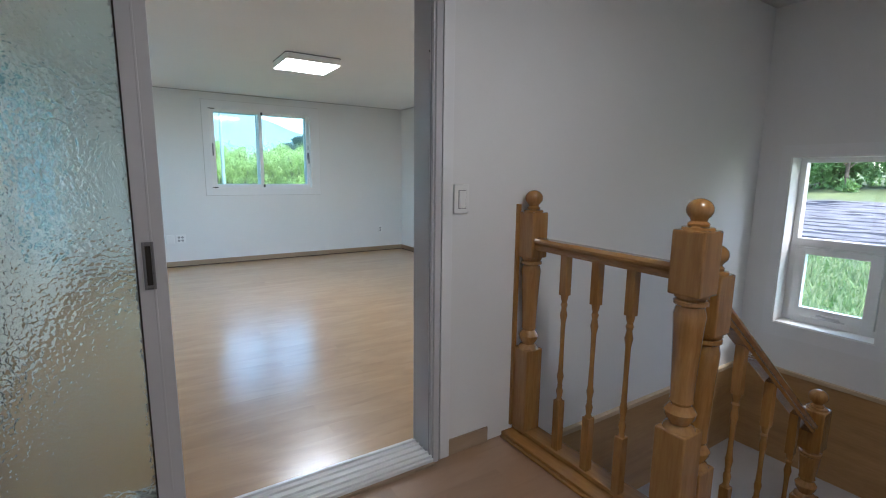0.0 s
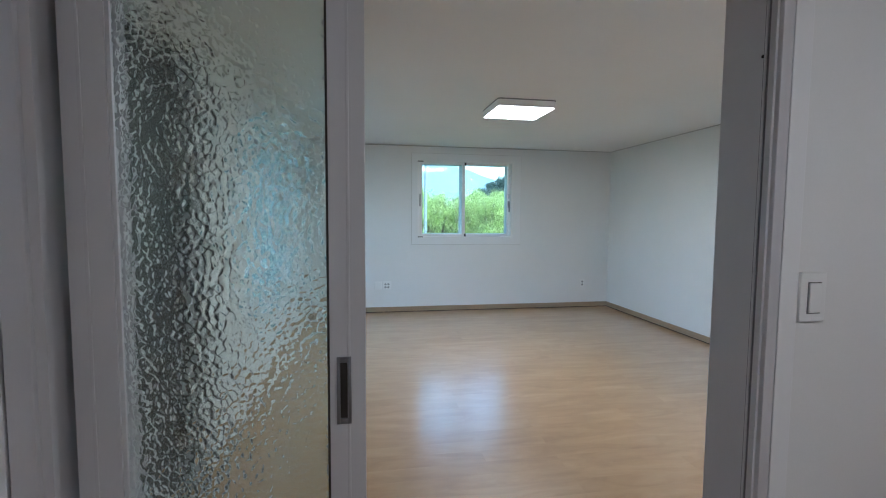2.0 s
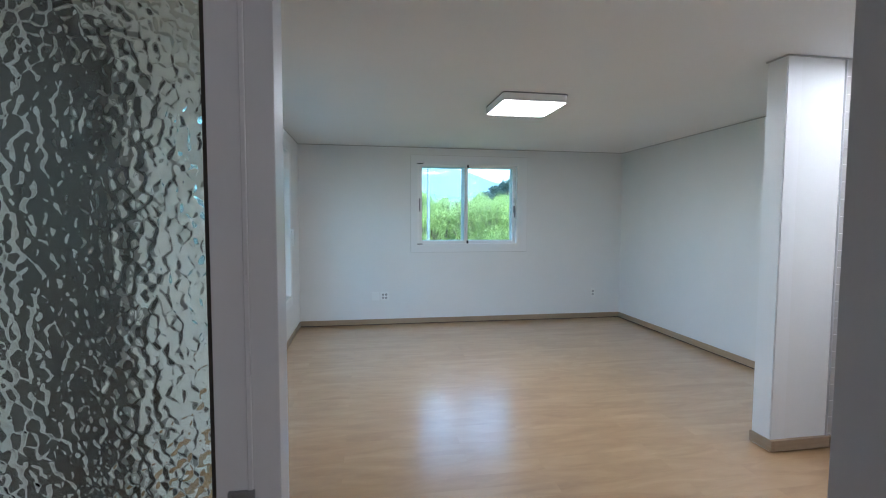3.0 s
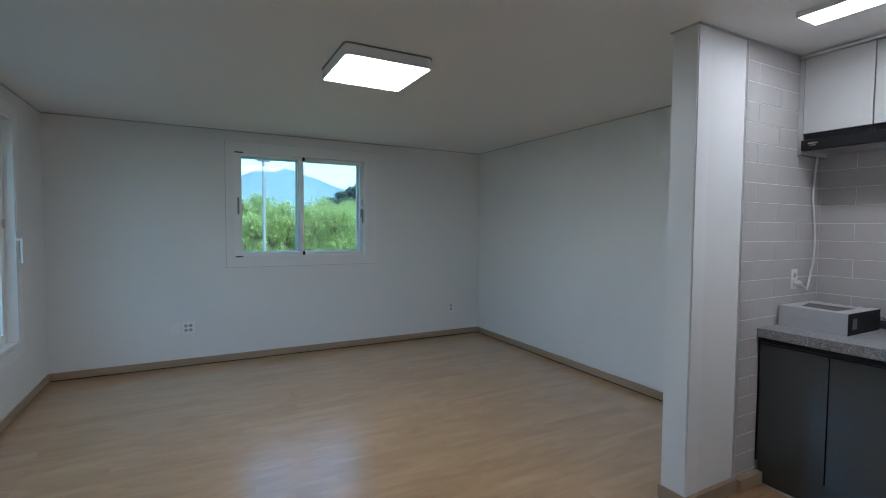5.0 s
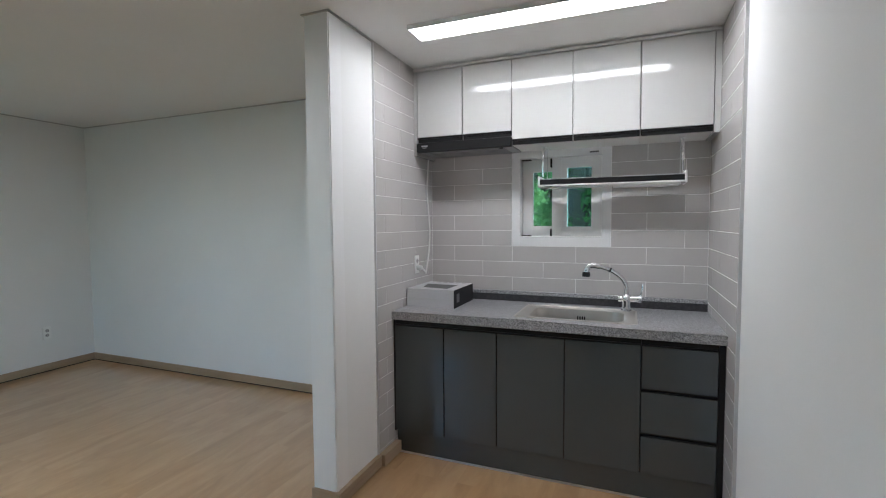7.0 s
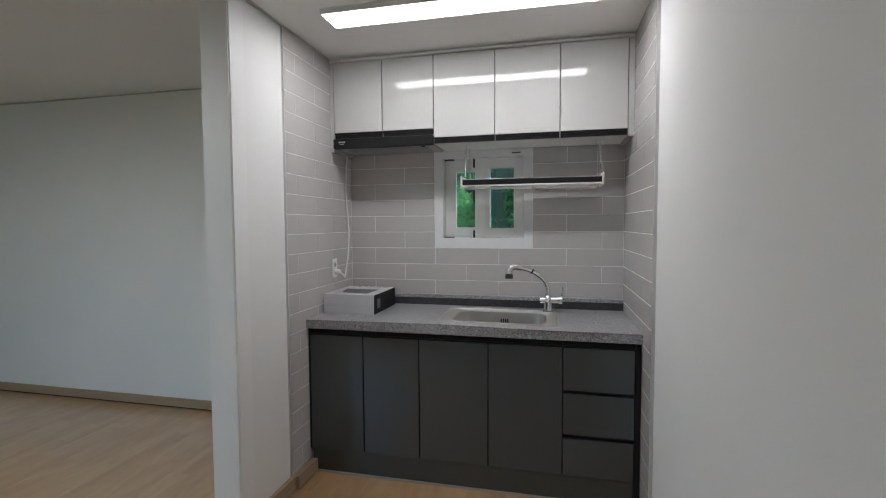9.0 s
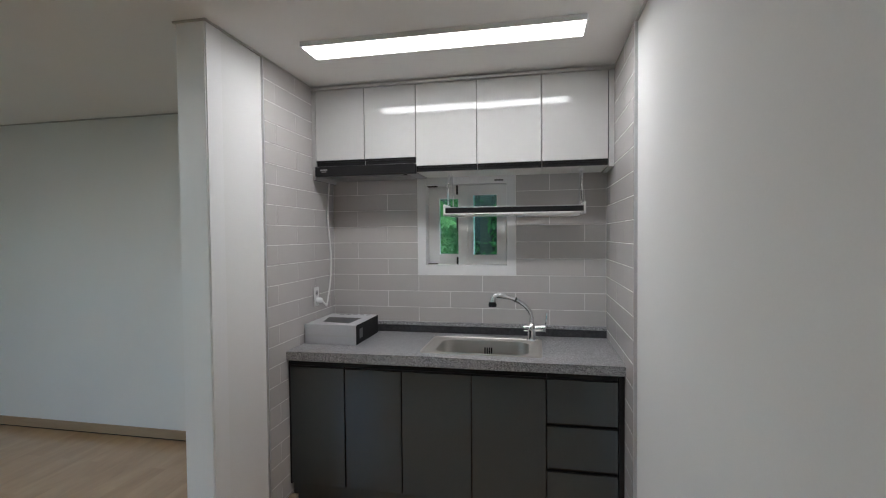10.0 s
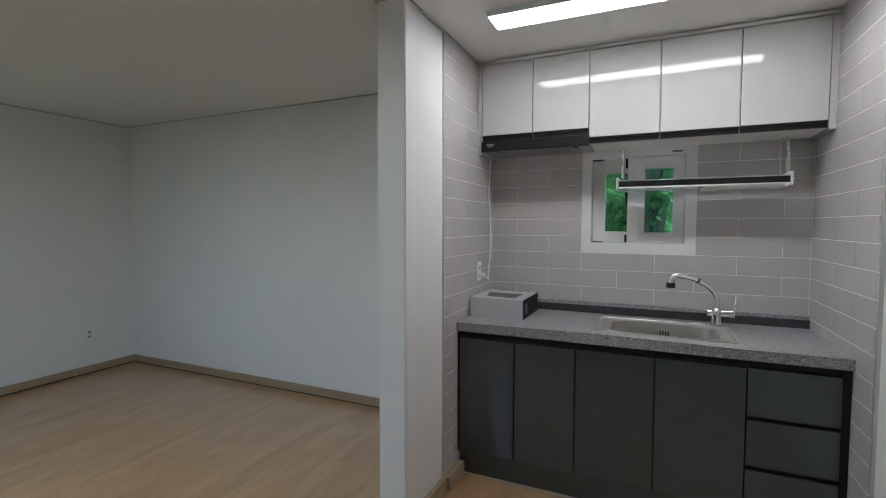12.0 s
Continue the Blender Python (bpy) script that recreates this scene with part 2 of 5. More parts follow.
M_GRANITE = granite()
M_UPSTAND = two_tone(mat("dark_upstand", (0.045, 0.045, 0.05), 0.4), (0.025, 0.025, 0.03), (0.075, 0.075, 0.08), 60, 170, 0.05)


def tile_material():
    m = mat("glazed_tile", (0.42, 0.40, 0.39), 0.16)
    info = node(m, "ObjectInfo")
    v = coords(m)
    f = noise_tex(m, v, 5, 4)
    c = mixed(m, 0.5, ramp(m, info.outputs["Random"], (0.0, (0.495, 0.473, 0.462)), (1.0, (0.545, 0.523, 0.512))), ramp(m, f, (0.3, (0.49, 0.468, 0.457)), (0.7, (0.545, 0.523, 0.512))))
    shade(m, c)
    bump(m, noise_tex(m, v, 9, 2), 0.02, 0.001)
    return m


M_TILE = tile_material()
M_GROUT = two_tone(mat("white_grout", (0.74, 0.73, 0.71), 0.8), (0.78, 0.77, 0.75), (0.86, 0.85, 0.84), 5, 150, 0.2)


def glass(name, colour, gloss=0.06):
    """Clear window glass: sees straight through, with a mirror sheen that grows at grazing angles."""
    m = bpy.data.materials.new(name)
    m.use_nodes = True
    n = m.node_tree.nodes
    out = n["Material Output"]
    n.remove(n["Principled BSDF"])
    t, g, mx, fr = node(m, "BsdfTransparent", Color=(*colour, 1)), node(m, "BsdfGlossy", Roughness=0.02), node(m, "MixShader"), node(m, "LayerWeight", Blend=0.5)
    p, q = node(m, "Math"), node(m, "Math")
    p.operation, q.operation = "POWER", "MULTIPLY_ADD"
    p.inputs[1].default_value, q.inputs[1].default_value, q.inputs[2].default_value = 5.0, 0.5, 0.022
    join(m, fr.outputs["Facing"], p.inputs[0])
    join(m, p.outputs[0], q.inputs[0])
    join(m, q.outputs[0], mx.inputs[0])
    join(m, t.outputs[0], mx.inputs[1])
    join(m, g.outputs[0], mx.inputs[2])
    join(m, mx.outputs[0], out.inputs["Surface"])
    return m


M_GLASS = glass("window_glass", (0.97, 0.99, 0.98))
M_GLASS_TEAL = glass("terrace_window_glass", (0.62, 0.81, 0.835))
M_GLASS_TINT = glass("window_glass_green", (0.79, 0.93, 0.935))


def pebbled():
    """Hammered glass: shallow bowls that meet in ridges."""
    m = mat("pebbled_glass", (0.90, 0.95, 0.945), 0.03)
    b = m.node_tree.nodes["Principled BSDF"]
    b.inputs["Transmission Weight"].default_value, b.inputs["IOR"].default_value = 1.0, 1.35
    v = coords(m)
    vor = node(m, "TexVoronoi", Scale=84.0)
    vor.feature = "SMOOTH_F1"
    vor.inputs["Smoothness"].default_value = 0.3
    warp = node(m, "TexNoise", Scale=30.0, Detail=1.0)
    join(m, v, warp.inputs["Vector"])
    moved = node(m, "VectorMath")
    moved.operation = "MULTIPLY_ADD"
    moved.inputs[1].default_value = (0.004, 0.004, 0.004)
    join(m, warp.outputs["Color"], moved.inputs[0])
    join(m, v, moved.inputs[2])
    join(m, moved.outputs[0], vor.inputs["Vector"])
    bowl = node(m, "Math")
    bowl.operation = "POWER"
    bowl.inputs[1].default_value = 1.4
    join(m, vor.outputs["Distance"], bowl.inputs[0])
    bump(m, bowl.outputs[0], 0.6, 0.0055)
    return m


M_PEBBLE = pebbled()


def glow(name, colour, strength):
    m = bpy.data.materials.new(name)
    m.use_nodes = True
    b = m.node_tree.nodes["Principled BSDF"]
    b.inputs["Base Color"].default_value = (0.9, 0.9, 0.9, 1)
    b.inputs["Emission Color"].default_value = (*colour, 1)
    b.inputs["Emission Strength"].default_value = strength
    return m


M_LAMP_ROOM = glow("lit_diffuser", (0.895, 0.975, 0.985), LAMP_ROOM)
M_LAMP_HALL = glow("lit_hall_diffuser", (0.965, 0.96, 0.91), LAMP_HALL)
M_LAMP_KITCHEN = glow("lit_strip_diffuser", (0.95, 0.98, 0.98), LAMP_KITCHEN)

# ---- structure ----
T = 0.26
structure("floor", abox(W_X, E_X, S_Y, N_Y, -0.12, 0.0), M_FLOOR, "light wood-grain vinyl floor", False)
structure("ceiling", abox(W_X - T, E_X + T, S_Y - 0.16, N_Y + T, CEIL, CEIL + 0.15), M_CEIL, "white papered ceiling", False)
structure("wall_north", slab((W_X - T, E_X + T), (-0.12, CEIL), (N_Y, N_Y + T), [(0.82, 2.27, 1.075, 2.215)], "x"), M_PAPER, "white papered wall with a window", False)
structure("wall_west", slab((S_Y - 0.16, N_Y), (-0.12, CEIL), (W_X - T, W_X), [(4.33, 6.76, 0.51, 2.215), (2.46, 3.30, 0.0, 2.16)], "y"), M_PAPER, "white papered wall with a wide window", False)
structure("wall_east", slab((S_Y, N_Y), (-0.12, CEIL), (E_X, E_X + T), [(2.42, 2.98, 1.294, 1.851)], "y"), M_PAPER, "white papered outer wall", False)
structure("wall_south", slab((W_X, STAIR_E), (HALL, CEIL), (HALL_Y, S_Y), [(-0.60, 0.9765, HALL, 2.0535)], "x"), M_PAPER, "white papered wall with the doorway", False)
structure("wall_south_base", abox(W_X, -0.60, HALL_Y, S_Y, -0.12, HALL), M_PAPER, "wall foot beside the doorway", False)
structure("wall_south_base", abox(0.9765, STAIR_E, HALL_Y, S_Y, -3.0, HALL), M_PAPER, "wall foot along the stairwell", False)
structure("wall_south_base", abox(STAIR_E, E_X, HALL_Y, S_Y, -0.12, CEIL), M_PAPER, "wall end in the kitchen corner", False)
structure("lower_storey", abox(W_X - T, E_X + T, S_Y + 0.001, N_Y + T, -2.95, -0.1205), M_PAPER, "plain lower storey below the room", False)
structure("wall_pier", abox(2.606, E_X, 3.606, 3.738, 0.0, CEIL), M_PAPER, "short white wall beside the kitchen", False)
structure("hall_floor", abox(-1.2, 1.335, -0.9, HALL_Y, HALL - 0.2, HALL), M_HALLFLOOR, "reddish wood-grain vinyl hall floor", False)
structure("hall_ceiling", abox(-1.2, STAIR_E, -0.9, HALL_Y, CEIL, CEIL + 0.15), M_CEIL, "white papered hall ceiling", False)
structure("hall_wall_west", abox(-1.36, -1.2, -0.9, HALL_Y, HALL - 0.2, CEIL), M_PAPER, "white papered hall wall", False)
structure("hall_wall_south", abox(-1.36, STAIR_E, -1.06, -0.9, -3.0, CEIL), M_PAPER, "white papered hall wall", False)
structure("stair_wall_east", slab((-0.9, HALL_Y), (-3.0, CEIL), (STAIR_E, STAIR_E + T), [(0.955, 1.50, 0.35, 1.46)], "y"), M_PAPER, "white papered stairwell wall with a window", False)


# ---- windows ----
def placed(axis, p, out):
    """Boxes in a wall's own terms: u along it, d outward from its inner face, z up."""
    def put(bm, u0, u1, d0, d1, z0, z1, bevel=0.0):
        a, b = sorted((p + out * d0, p + out * d1))
        if axis == "y":
            return box(bm, u0, u1, a, b, z0, z1, bevel)
        return box(bm, a, b, u0, u1, z0, z1, bevel)
    return put


def bars(put, u0, u1, d0, d1, z0, z1, side, low, high, bevel=0.003):
    bm = bmesh.new()
    put(bm, u0, u0 + side, d0, d1, z0, z1, bevel)
    put(bm, u1 - side, u1, d0, d1, z0, z1, bevel)
    put(bm, u0 + side - 0.002, u1 - side + 0.002, d0 + 0.001, d1 - 0.001, z0, z0 + low, bevel)
    put(bm, u0 + side - 0.002, u1 - side + 0.002, d0 + 0.001, d1 - 0.001, z1 - high, z1, bevel)
    return bm


def pane_mesh(name, put, u0, u1, d, z0, z1, material, parent):
    bm = bmesh.new()
    put(bm, u0, u1, d, d + 0.004, z0, z1)
    ob = part(name, bm, material, parent)
    ob.visible_shadow = False
    return ob


def lever(put, u, z, length, material, parent, d=0.0):
    bm = bmesh.new()
    put(bm, u - 0.014, u + 0.014, d - 0.008, d, z - 0.05, z + 0.05, 0.003)
    put(bm, u - 0.008, u + 0.008, d - 0.03, d - 0.006, z + 0.0, z + 0.02, 0.003)
    put(bm, u - 0.009, u + 0.009, d - 0.042, d - 0.028, z - length, z + 0.02, 0.004)
    return part("window_handle", bm, material, parent, "lever handle")


def sliding_window(name, axis, p, out, hole, casing, mid, label, side=0.042, rails=(0.068, 0.056), sash_d=0.03, handles=True, flip=False, tint=None, big=False):
    u0, u1, z0, z1 = hole
    put = placed(axis, p, out)
    base = (u0, p, z0) if axis == "y" else (p, u0, z0)
    w = thing(name, base, label, "window", kind="structure")
    c0, c1, c2, c3 = casing
    bm = bars(put, c0, c1, -0.013, 0.012, c2, c3, u0 - c0 if axis else 0, z0 - c2, c3 - z1, 0.001) if abs((u0 - c0) - (c1 - u1)) < 0.004 else None
    if bm is None:
        bm = bmesh.new()
        put(bm, c0, u0 + 0.002, -0.013, 0.012, c2, c3, 0.001)
        put(bm, u1 - 0.002, c1, -0.013, 0.012, c2, c3, 0.001)
        put(bm, u0 + 0.002, u1 - 0.002, -0.013, 0.012, c2, z0 + 0.002, 0.001)
        put(bm, u0 + 0.002, u1 - 0.002, -0.013, 0.012, z1 - 0.002, c3, 0.001)
    part("window_trim", bm, M_CASING, w, "flat white film-wrapped casing")
    # Added grey outline: the casing's shadow edge drawn as a thin strip.
    e = 0.004
    bm = bmesh.new()
    for r in ((c0 - e, c0, c2 - e, c3 + e), (c1, c1 + e, c2 - e, c3 + e), (c0, c1, c2 - e, c2), (c0, c1, c3, c3 + e)):
        put(bm, r[0], r[1], -0.003, 0.002, r[2], r[3])
    part("casing_joint", bm, M_CEILTRIM, w, "thin grey strip for the shadow edge round the casing")
    part("window_frame", bars(put, u0, u1, -0.010, 0.21, z0, z1, 0.028, 0.028, 0.024), M_PVC, w, "white plastic frame")
    a, b, lo, hi = u0 + 0.028, u1 - 0.028, z0 + 0.028, z1 - 0.024
    lap = 0.028
    tint = tint or M_GLASS_TINT
    rows = [(a, mid + lap, sash_d - 0.018, tint), (mid - lap, b, sash_d + 0.024, tint)]
    if flip:
        rows = [(mid - lap, b, sash_d - 0.018, M_GLASS_TINT), (a, mid + lap, sash_d + 0.024, M_GLASS_TINT)]
    for s0, s1, d, g in rows:
        sash = part("sash", bars(put, s0, s1, d, d + 0.036, lo, hi, side + 0.004, rails[0] - 0.028, rails[1] - 0.024), M_PVC, w)
        pane_mesh("pane", put, s0 + side, s1 - side, d + 0.016, lo + 0.02, hi - 0.02, g, sash)
    for s0, s1, d in ((a, mid + lap, 0.165), (mid - lap, b, 0.125)):
        sash = part("outer_sash", bars(put, s0 + 0.012, s1 - 0.012, d, d + 0.03, lo, hi, side + 0.006, 0.045, 0.036), M_PVC, w)
        pane_mesh("pane", put, s0 + side + 0.012, s1 - side - 0.012, d + 0.013, lo + 0.02, hi - 0.02, M_GLASS, sash)
    # dark felt blocks at the meeting stile and track ends
    bm = bmesh.new()
    for zz in (lo - 0.006, hi - 0.040):
        put(bm, mid + lap - 0.014, mid + lap + 0.014, sash_d - 0.024, sash_d + 0.006, zz, zz + 0.05, 0.003)
    put(bm, a - 0.022, a + 0.060, -0.0125, -0.0102, hi - 0.003, hi + 0.009)
    put(bm, a - 0.022, a + 0.052, -0.0125, -0.0102, lo - 0.010, lo + 0.002)
    part("felt_block", bm, M_BLACK, w, "black dust block")
    if handles:
        lever(put, b - 0.022 if not big else b - 0.010, (z0 + z1) / 2 - 0.06, 0.115 if not big else 0.17, M_WHITEPLASTIC if big else M_DARKHANDLE, w, sash_d + 0.024 if not big else -0.010)
        bm = bmesh.new()
        put(bm, b - 0.034, b - 0.010, sash_d + 0.012, sash_d + 0.024, (z0 + z1) / 2 + 0.03, (z0 + z1) / 2 + 0.10, 0.003)
        part("latch", bm, M_ALU, w)
        bm = bmesh.new()
        put(bm, a + 0.004, a + 0.022, sash_d - 0.034, sash_d - 0.016, (z0 + z1) / 2 - (0.22 if big else 0.10), (z0 + z1) / 2 + 0.08, 0.006)
        part("pull", bm, M_DARKHANDLE, w, "dark grey pull")
    return w


win_n = sliding_window("window_1", "y", N_Y, 1, (0.82, 2.265, 1.075, 2.212), (0.74, 2.384, 0.988, 2.305), 1.505,
                       "white double sliding window looking on trees and hills")
win_w = sliding_window("window_2", "x", W_X, -1, (4.33, 6.76, 0.51, 2.212), (4.25, 6.84, 0.425, 2.305), 5.45,
                       "large white double sliding window to the terrace", side=0.078, rails=(0.10, 0.09), sash_d=0.032, tint=M_GLASS_TEAL, big=True)

def kitchen_window():
    put = placed("x", E_X - 0.01, 1)
    w = thing("window_3", (E_X, 2.385, 1.252), "small white kitchen window with wide sashes in the tiled wall", "window", kind="structure")
    bm = bmesh.new()
    for r in ((2.385, 2.440, 1.252, 1.884), (2.960, 3.013, 1.252, 1.884), (2.440, 2.960, 1.252, 1.314), (2.440, 2.960, 1.831, 1.884)):
        put(bm, r[0], r[1], -0.010, 0.014, r[2], r[3], 0.001)
    part("window_trim", bm, M_CASING, w, "flat white film-wrapped casing")
    part("window_frame", bars(put, 2.428, 2.972, 0.0145, 0.25, 1.302, 1.843, 0.014, 0.014, 0.014), M_PVC, w, "white plastic frame")
    front = bars(put, 2.443, 2.752, 0.016, 0.050, 1.318, 1.828, 0.061, 0.062, 0.066)
    put(front, 2.656, 2.700, 0.017, 0.049, 1.375, 1.765)
    front = part("sash", front, M_PVC, w)
    pane_mesh("pane", put, 2.498, 2.662, 0.036, 1.374, 1.768, M_GLASS_TEAL, front)
    back = part("sash", bars(put, 2.668, 2.957, 0.062, 0.098, 1.318, 1.828, 0.072, 0.066, 0.082), M_PVC, w)
    pane_mesh("pane", put, 2.735, 2.890, 0.080, 1.380, 1.750, M_GLASS_TINT, back)
    for s0, s1, d in ((2.443, 2.722, 0.205), (2.680, 2.957, 0.165)):
        sash = part("outer_sash", bars(put, s0, s1, d, d + 0.03, 1.318, 1.828, 0.048, 0.05, 0.05), M_PVC, w)
        pane_mesh("pane", put, s0 + 0.044, s1 - 0.044, d + 0.013, 1.364, 1.782, M_GLASS_TINT, sash)
    for r in ((2.7535, 2.766, 1.770, 1.829), (2.7535, 2.766, 1.317, 1.366)):
        bm = bmesh.new()
        put(bm, r[0], r[1], 0.024, 0.060, r[2], r[3], 0.003)
        part("felt_block", bm, M_BLACK, w, "black dust block")
    for z in (1.3165, 1.8235):
        bm = bmesh.new()
        put(bm, 2.895, 2.957, 0.030, 0.061, z, z + 0.006)
        part("track_gap", bm, M_SEAL_SHADE, w, "dark open track end")
    bm = bmesh.new()
    put(bm, 2.754, 2.768, 0.044, 0.061, 1.555, 1.622, 0.004)
    put(bm, 2.757, 2.764, 0.030, 0.046, 1.540, 1.600, 0.003)
    part("latch", bm, M_BLACK, w, "black sash latch")
    bm = bmesh.new()
    put(bm, 2.46, 2.515, -0.0108, -0.0102, 1.846, 1.856)
    part("maker_mark", bm, M_GREYPLASTIC, w, "small grey mark")


kitchen_window()


def warning_sticker():
    w = thing("warning_sticker", (W_X - 0.055, 6.19, 1.37), "dark red triangular sticker on the window pane", "sticker")
    for name, s, d, m in (("sticker_border", 1.0, 0.0, mat("sticker_gold", (0.45, 0.30, 0.10), 0.5)), ("sticker_face", 0.82, 0.0008, mat("sticker_red", (0.16, 0.025, 0.02), 0.5))):
        bm = bmesh.new()
        x = W_X - 0.054 + d
        c = Vector((x, 6.19, 1.50))
        tri = [Vector((0, -0.085, 0.07)), Vector((0, 0.085, 0.07)), Vector((0, 0, -0.13))]
        v0 = [bm.verts.new(c + s * t) for t in tri]
        v1 = [bm.verts.new(c + s * t + Vector((-0.0006, 0, 0))) for t in tri]
        bm.faces.new(v0), bm.faces.new(v1)
        for i in range(3):
            bm.faces.new((v0[i], v0[(i + 1) % 3], v1[(i + 1) % 3], v1[i]))
        part(name, bm, m, w)


warning_sticker()


def stair_window():
    put = placed("x", STAIR_E, 1)
    w = thing("window_4", (STAIR_E, 0.95, 0.35), "white stairwell window with a tilting lower sash", "window", kind="structure")
    u0, u1, z0, z1 = 0.955, 1.50, 0.35, 1.46
    bm = bmesh.new()
    for r in ((0.90, u0, 0.26, 1.53), (u1, 1.555, 0.26, 1.53), (u0, u1, 0.26, z0), (u0, u1, z1, 1.53)):
        put(bm, r[0], r[1], -0.005, 0.012, r[2], r[3])
    part("window_trim", bm, M_CASING, w, "flat white casing")
    bm = bars(put, u0, u1, 0.001, 0.16, z0, z1, 0.008, 0.008, 0.008, 0.001)
    part("reveal_lining", bm, M_PVC, w)
    frame_bm = bars(put, u0 + 0.008, u1 - 0.008, 0.13, 0.19, z0 + 0.008, z1 - 0.008, 0.035, 0.04, 0.03)
    put(frame_bm, u0 + 0.04, u1 - 0.04, 0.131, 0.189, 0.87, 0.925, 0.003)
    part("window_frame", frame_bm, M_PVC, w)
    pane_mesh("pane", put, u0 + 0.04, u1 - 0.04, 0.155, 0.92, z1 - 0.035, M_GLASS, w)
    sash = part("sash", bars(put, u0 + 0.046, u1 - 0.046, 0.115, 0.16, z0 + 0.05, 0.868, 0.06, 0.065, 0.045), M_PVC, w)
    pane_mesh("pane", put, u0 + 0.10, u1 - 0.10, 0.14, z0 + 0.11, 0.83, M_GLASS_TINT, sash)
    bm = bmesh.new()
    put(bm, 1.17, 1.29, 0.095, 0.116, z0 + 0.065, z0 + 0.085, 0.004)
    put(bm, 1.14, 1.32, 0.108, 0.116, z0 + 0.055, z0 + 0.065, 0.002)
    part("window_handle", bm, M_ALU, sash)


stair_window()


# ---- doorway between hall and room ----
def doorway():
    d = thing("door_1", (0.2, 1.75, HALL), "grey-white sliding door frame with pebbled glass leaves pushed open", "door", kind="structure")
    x0, x1, top = -0.535, 0.948, 2.008
    y0, y1 = 1.672, 1.846
    bm = bmesh.new()
    box(bm, x1, 0.976, y0, y1, HALL, top + 0.045, 0.002)
    box(bm, x1 - 0.006, x1 + 0.002, 1.684, 1.700, HALL, top, 0.001)
    box(bm, x1 - 0.004, x1 + 0.002, 1.709, 1.716, HALL, top, 0.001)
    part("jamb", bm, M_DOORPVC, d)
    part("rubber_seal", boxes((x1 - 0.0025, x1 + 0.001, 1.7005, 1.7085, HALL + 0.04, top), (x1 - 0.0015, x1 + 0.001, 1.7165, 1.7195, HALL + 0.04, top)), M_GREYPLASTIC, d, "grey rubber door seal")
    # The shadow between jamb and casing is a dark backing strip.
    part("casing_gap_shade", abox(0.9762, 0.9834, 1.6845, 1.6898, HALL, top + 0.044), M_SEAL_SHADE, d, "dark strip for the shadow gap beside the casing")
    bm = bmesh.new()
    box(bm, -0.585, x0 - 0.006, y0, y1, HALL, top + 0.045, 0.002)
    box(bm, x0 - 0.008, x0 + 0.012, 1.684, 1.700, HALL, top, 0.001)
    part("jamb", bm, M_DOORPVC, d)
    part("head", boxes((x0 - 0.004, x1 - 0.002, y0, 1.72, top, top + 0.045), (x0 - 0.004, x1 - 0.002, 1.72, y1, top + 0.022, top + 0.045),
                       (x0 - 0.004, x1 - 0.002, 1.764, 1.772, top + 0.002, top + 0.03), (x0 - 0.004, x1 - 0.002, 1.838, y1, top, top + 0.03)), M_DOORPVC, d)
    part("sill", boxes((x0 - 0.004, x1 - 0.002, 1.664, 1.848, HALL - 0.10, HALL + 0.026), bevel=0.003), M_PVC, d, "white plastic sill with tracks")
    for y in (1.678, 1.712, 1.749, 1.786, 1.820):
        part("track", abox(x0, x1 - 0.004, y - 0.0035, y + 0.0035, HALL + 0.024, HALL + 0.037, bevel=0.0015), M_PVC, d)
    part("step_edge", abox(x0, x1, 1.652, 1.6635, HALL, HALL + 0.014, bevel=0.003), M_BASE, d, "brown vinyl edging")
    for a, b in ((0.9835, 1.032), (-0.660, -0.594)):
        part("casing", abox(a, b, 1.677, 1.6895, HALL, top + 0.10, bevel=0.002), M_CASING, d, "white door casing")
    part("casing", abox(-0.5865, 0.9765, 1.677, 1.6895, top + 0.0455, top + 0.10, bevel=0.002), M_CASING, d)
    for a, b in ((0.9765, 1.04), (-0.66, -0.5865)):
        part("casing", abox(a, b, S_Y + 0.001, S_Y + 0.012, 0.0, top + 0.10, bevel=0.002), M_CASING, d)
    part("casing", abox(-0.5865, 0.9765, S_Y + 0.001, S_Y + 0.010, top + 0.0455, top + 0.10, bevel=0.002), M_CASING, d)
    for k, (y, shift) in enumerate(((1.735, 0.0), (1.772, -0.004), (1.809, -0.008))):
        a, b = -0.512 + shift, 0.038 + shift
        lo, hi = HALL + 0.040, top + 0.012
        leaf = part("sliding_leaf", boxes((a, a + 0.078, y, y + 0.030, lo, hi), (b - 0.074, b, y, y + 0.030, lo, hi),
                                         (a + 0.078, b - 0.074, y + 0.001, y + 0.029, lo, lo + 0.13), (a + 0.078, b - 0.074, y + 0.001, y + 0.029, hi - 0.085, hi),
                                         (a + 0.030, a + 0.036, y - 0.002, y + 0.002, lo, hi), (b - 0.038, b - 0.032, y - 0.002, y + 0.002, lo, hi),
                                         (a + 0.078, a + 0.086, y + 0.003, y + 0.010, lo + 0.13, hi - 0.085), bevel=0.0012), M_DOORPVC, d)
        bm = bmesh.new()
        box(bm, a + 0.070, b - 0.068, y + 0.012, y + 0.017, lo + 0.11, hi - 0.07)
        pane = part("pebbled_pane" if k == 0 else "pane", bm, M_PEBBLE if k == 0 else M_GLASS, leaf, "pebble-textured glass" if k == 0 else "")
        pane.visible_shadow = False
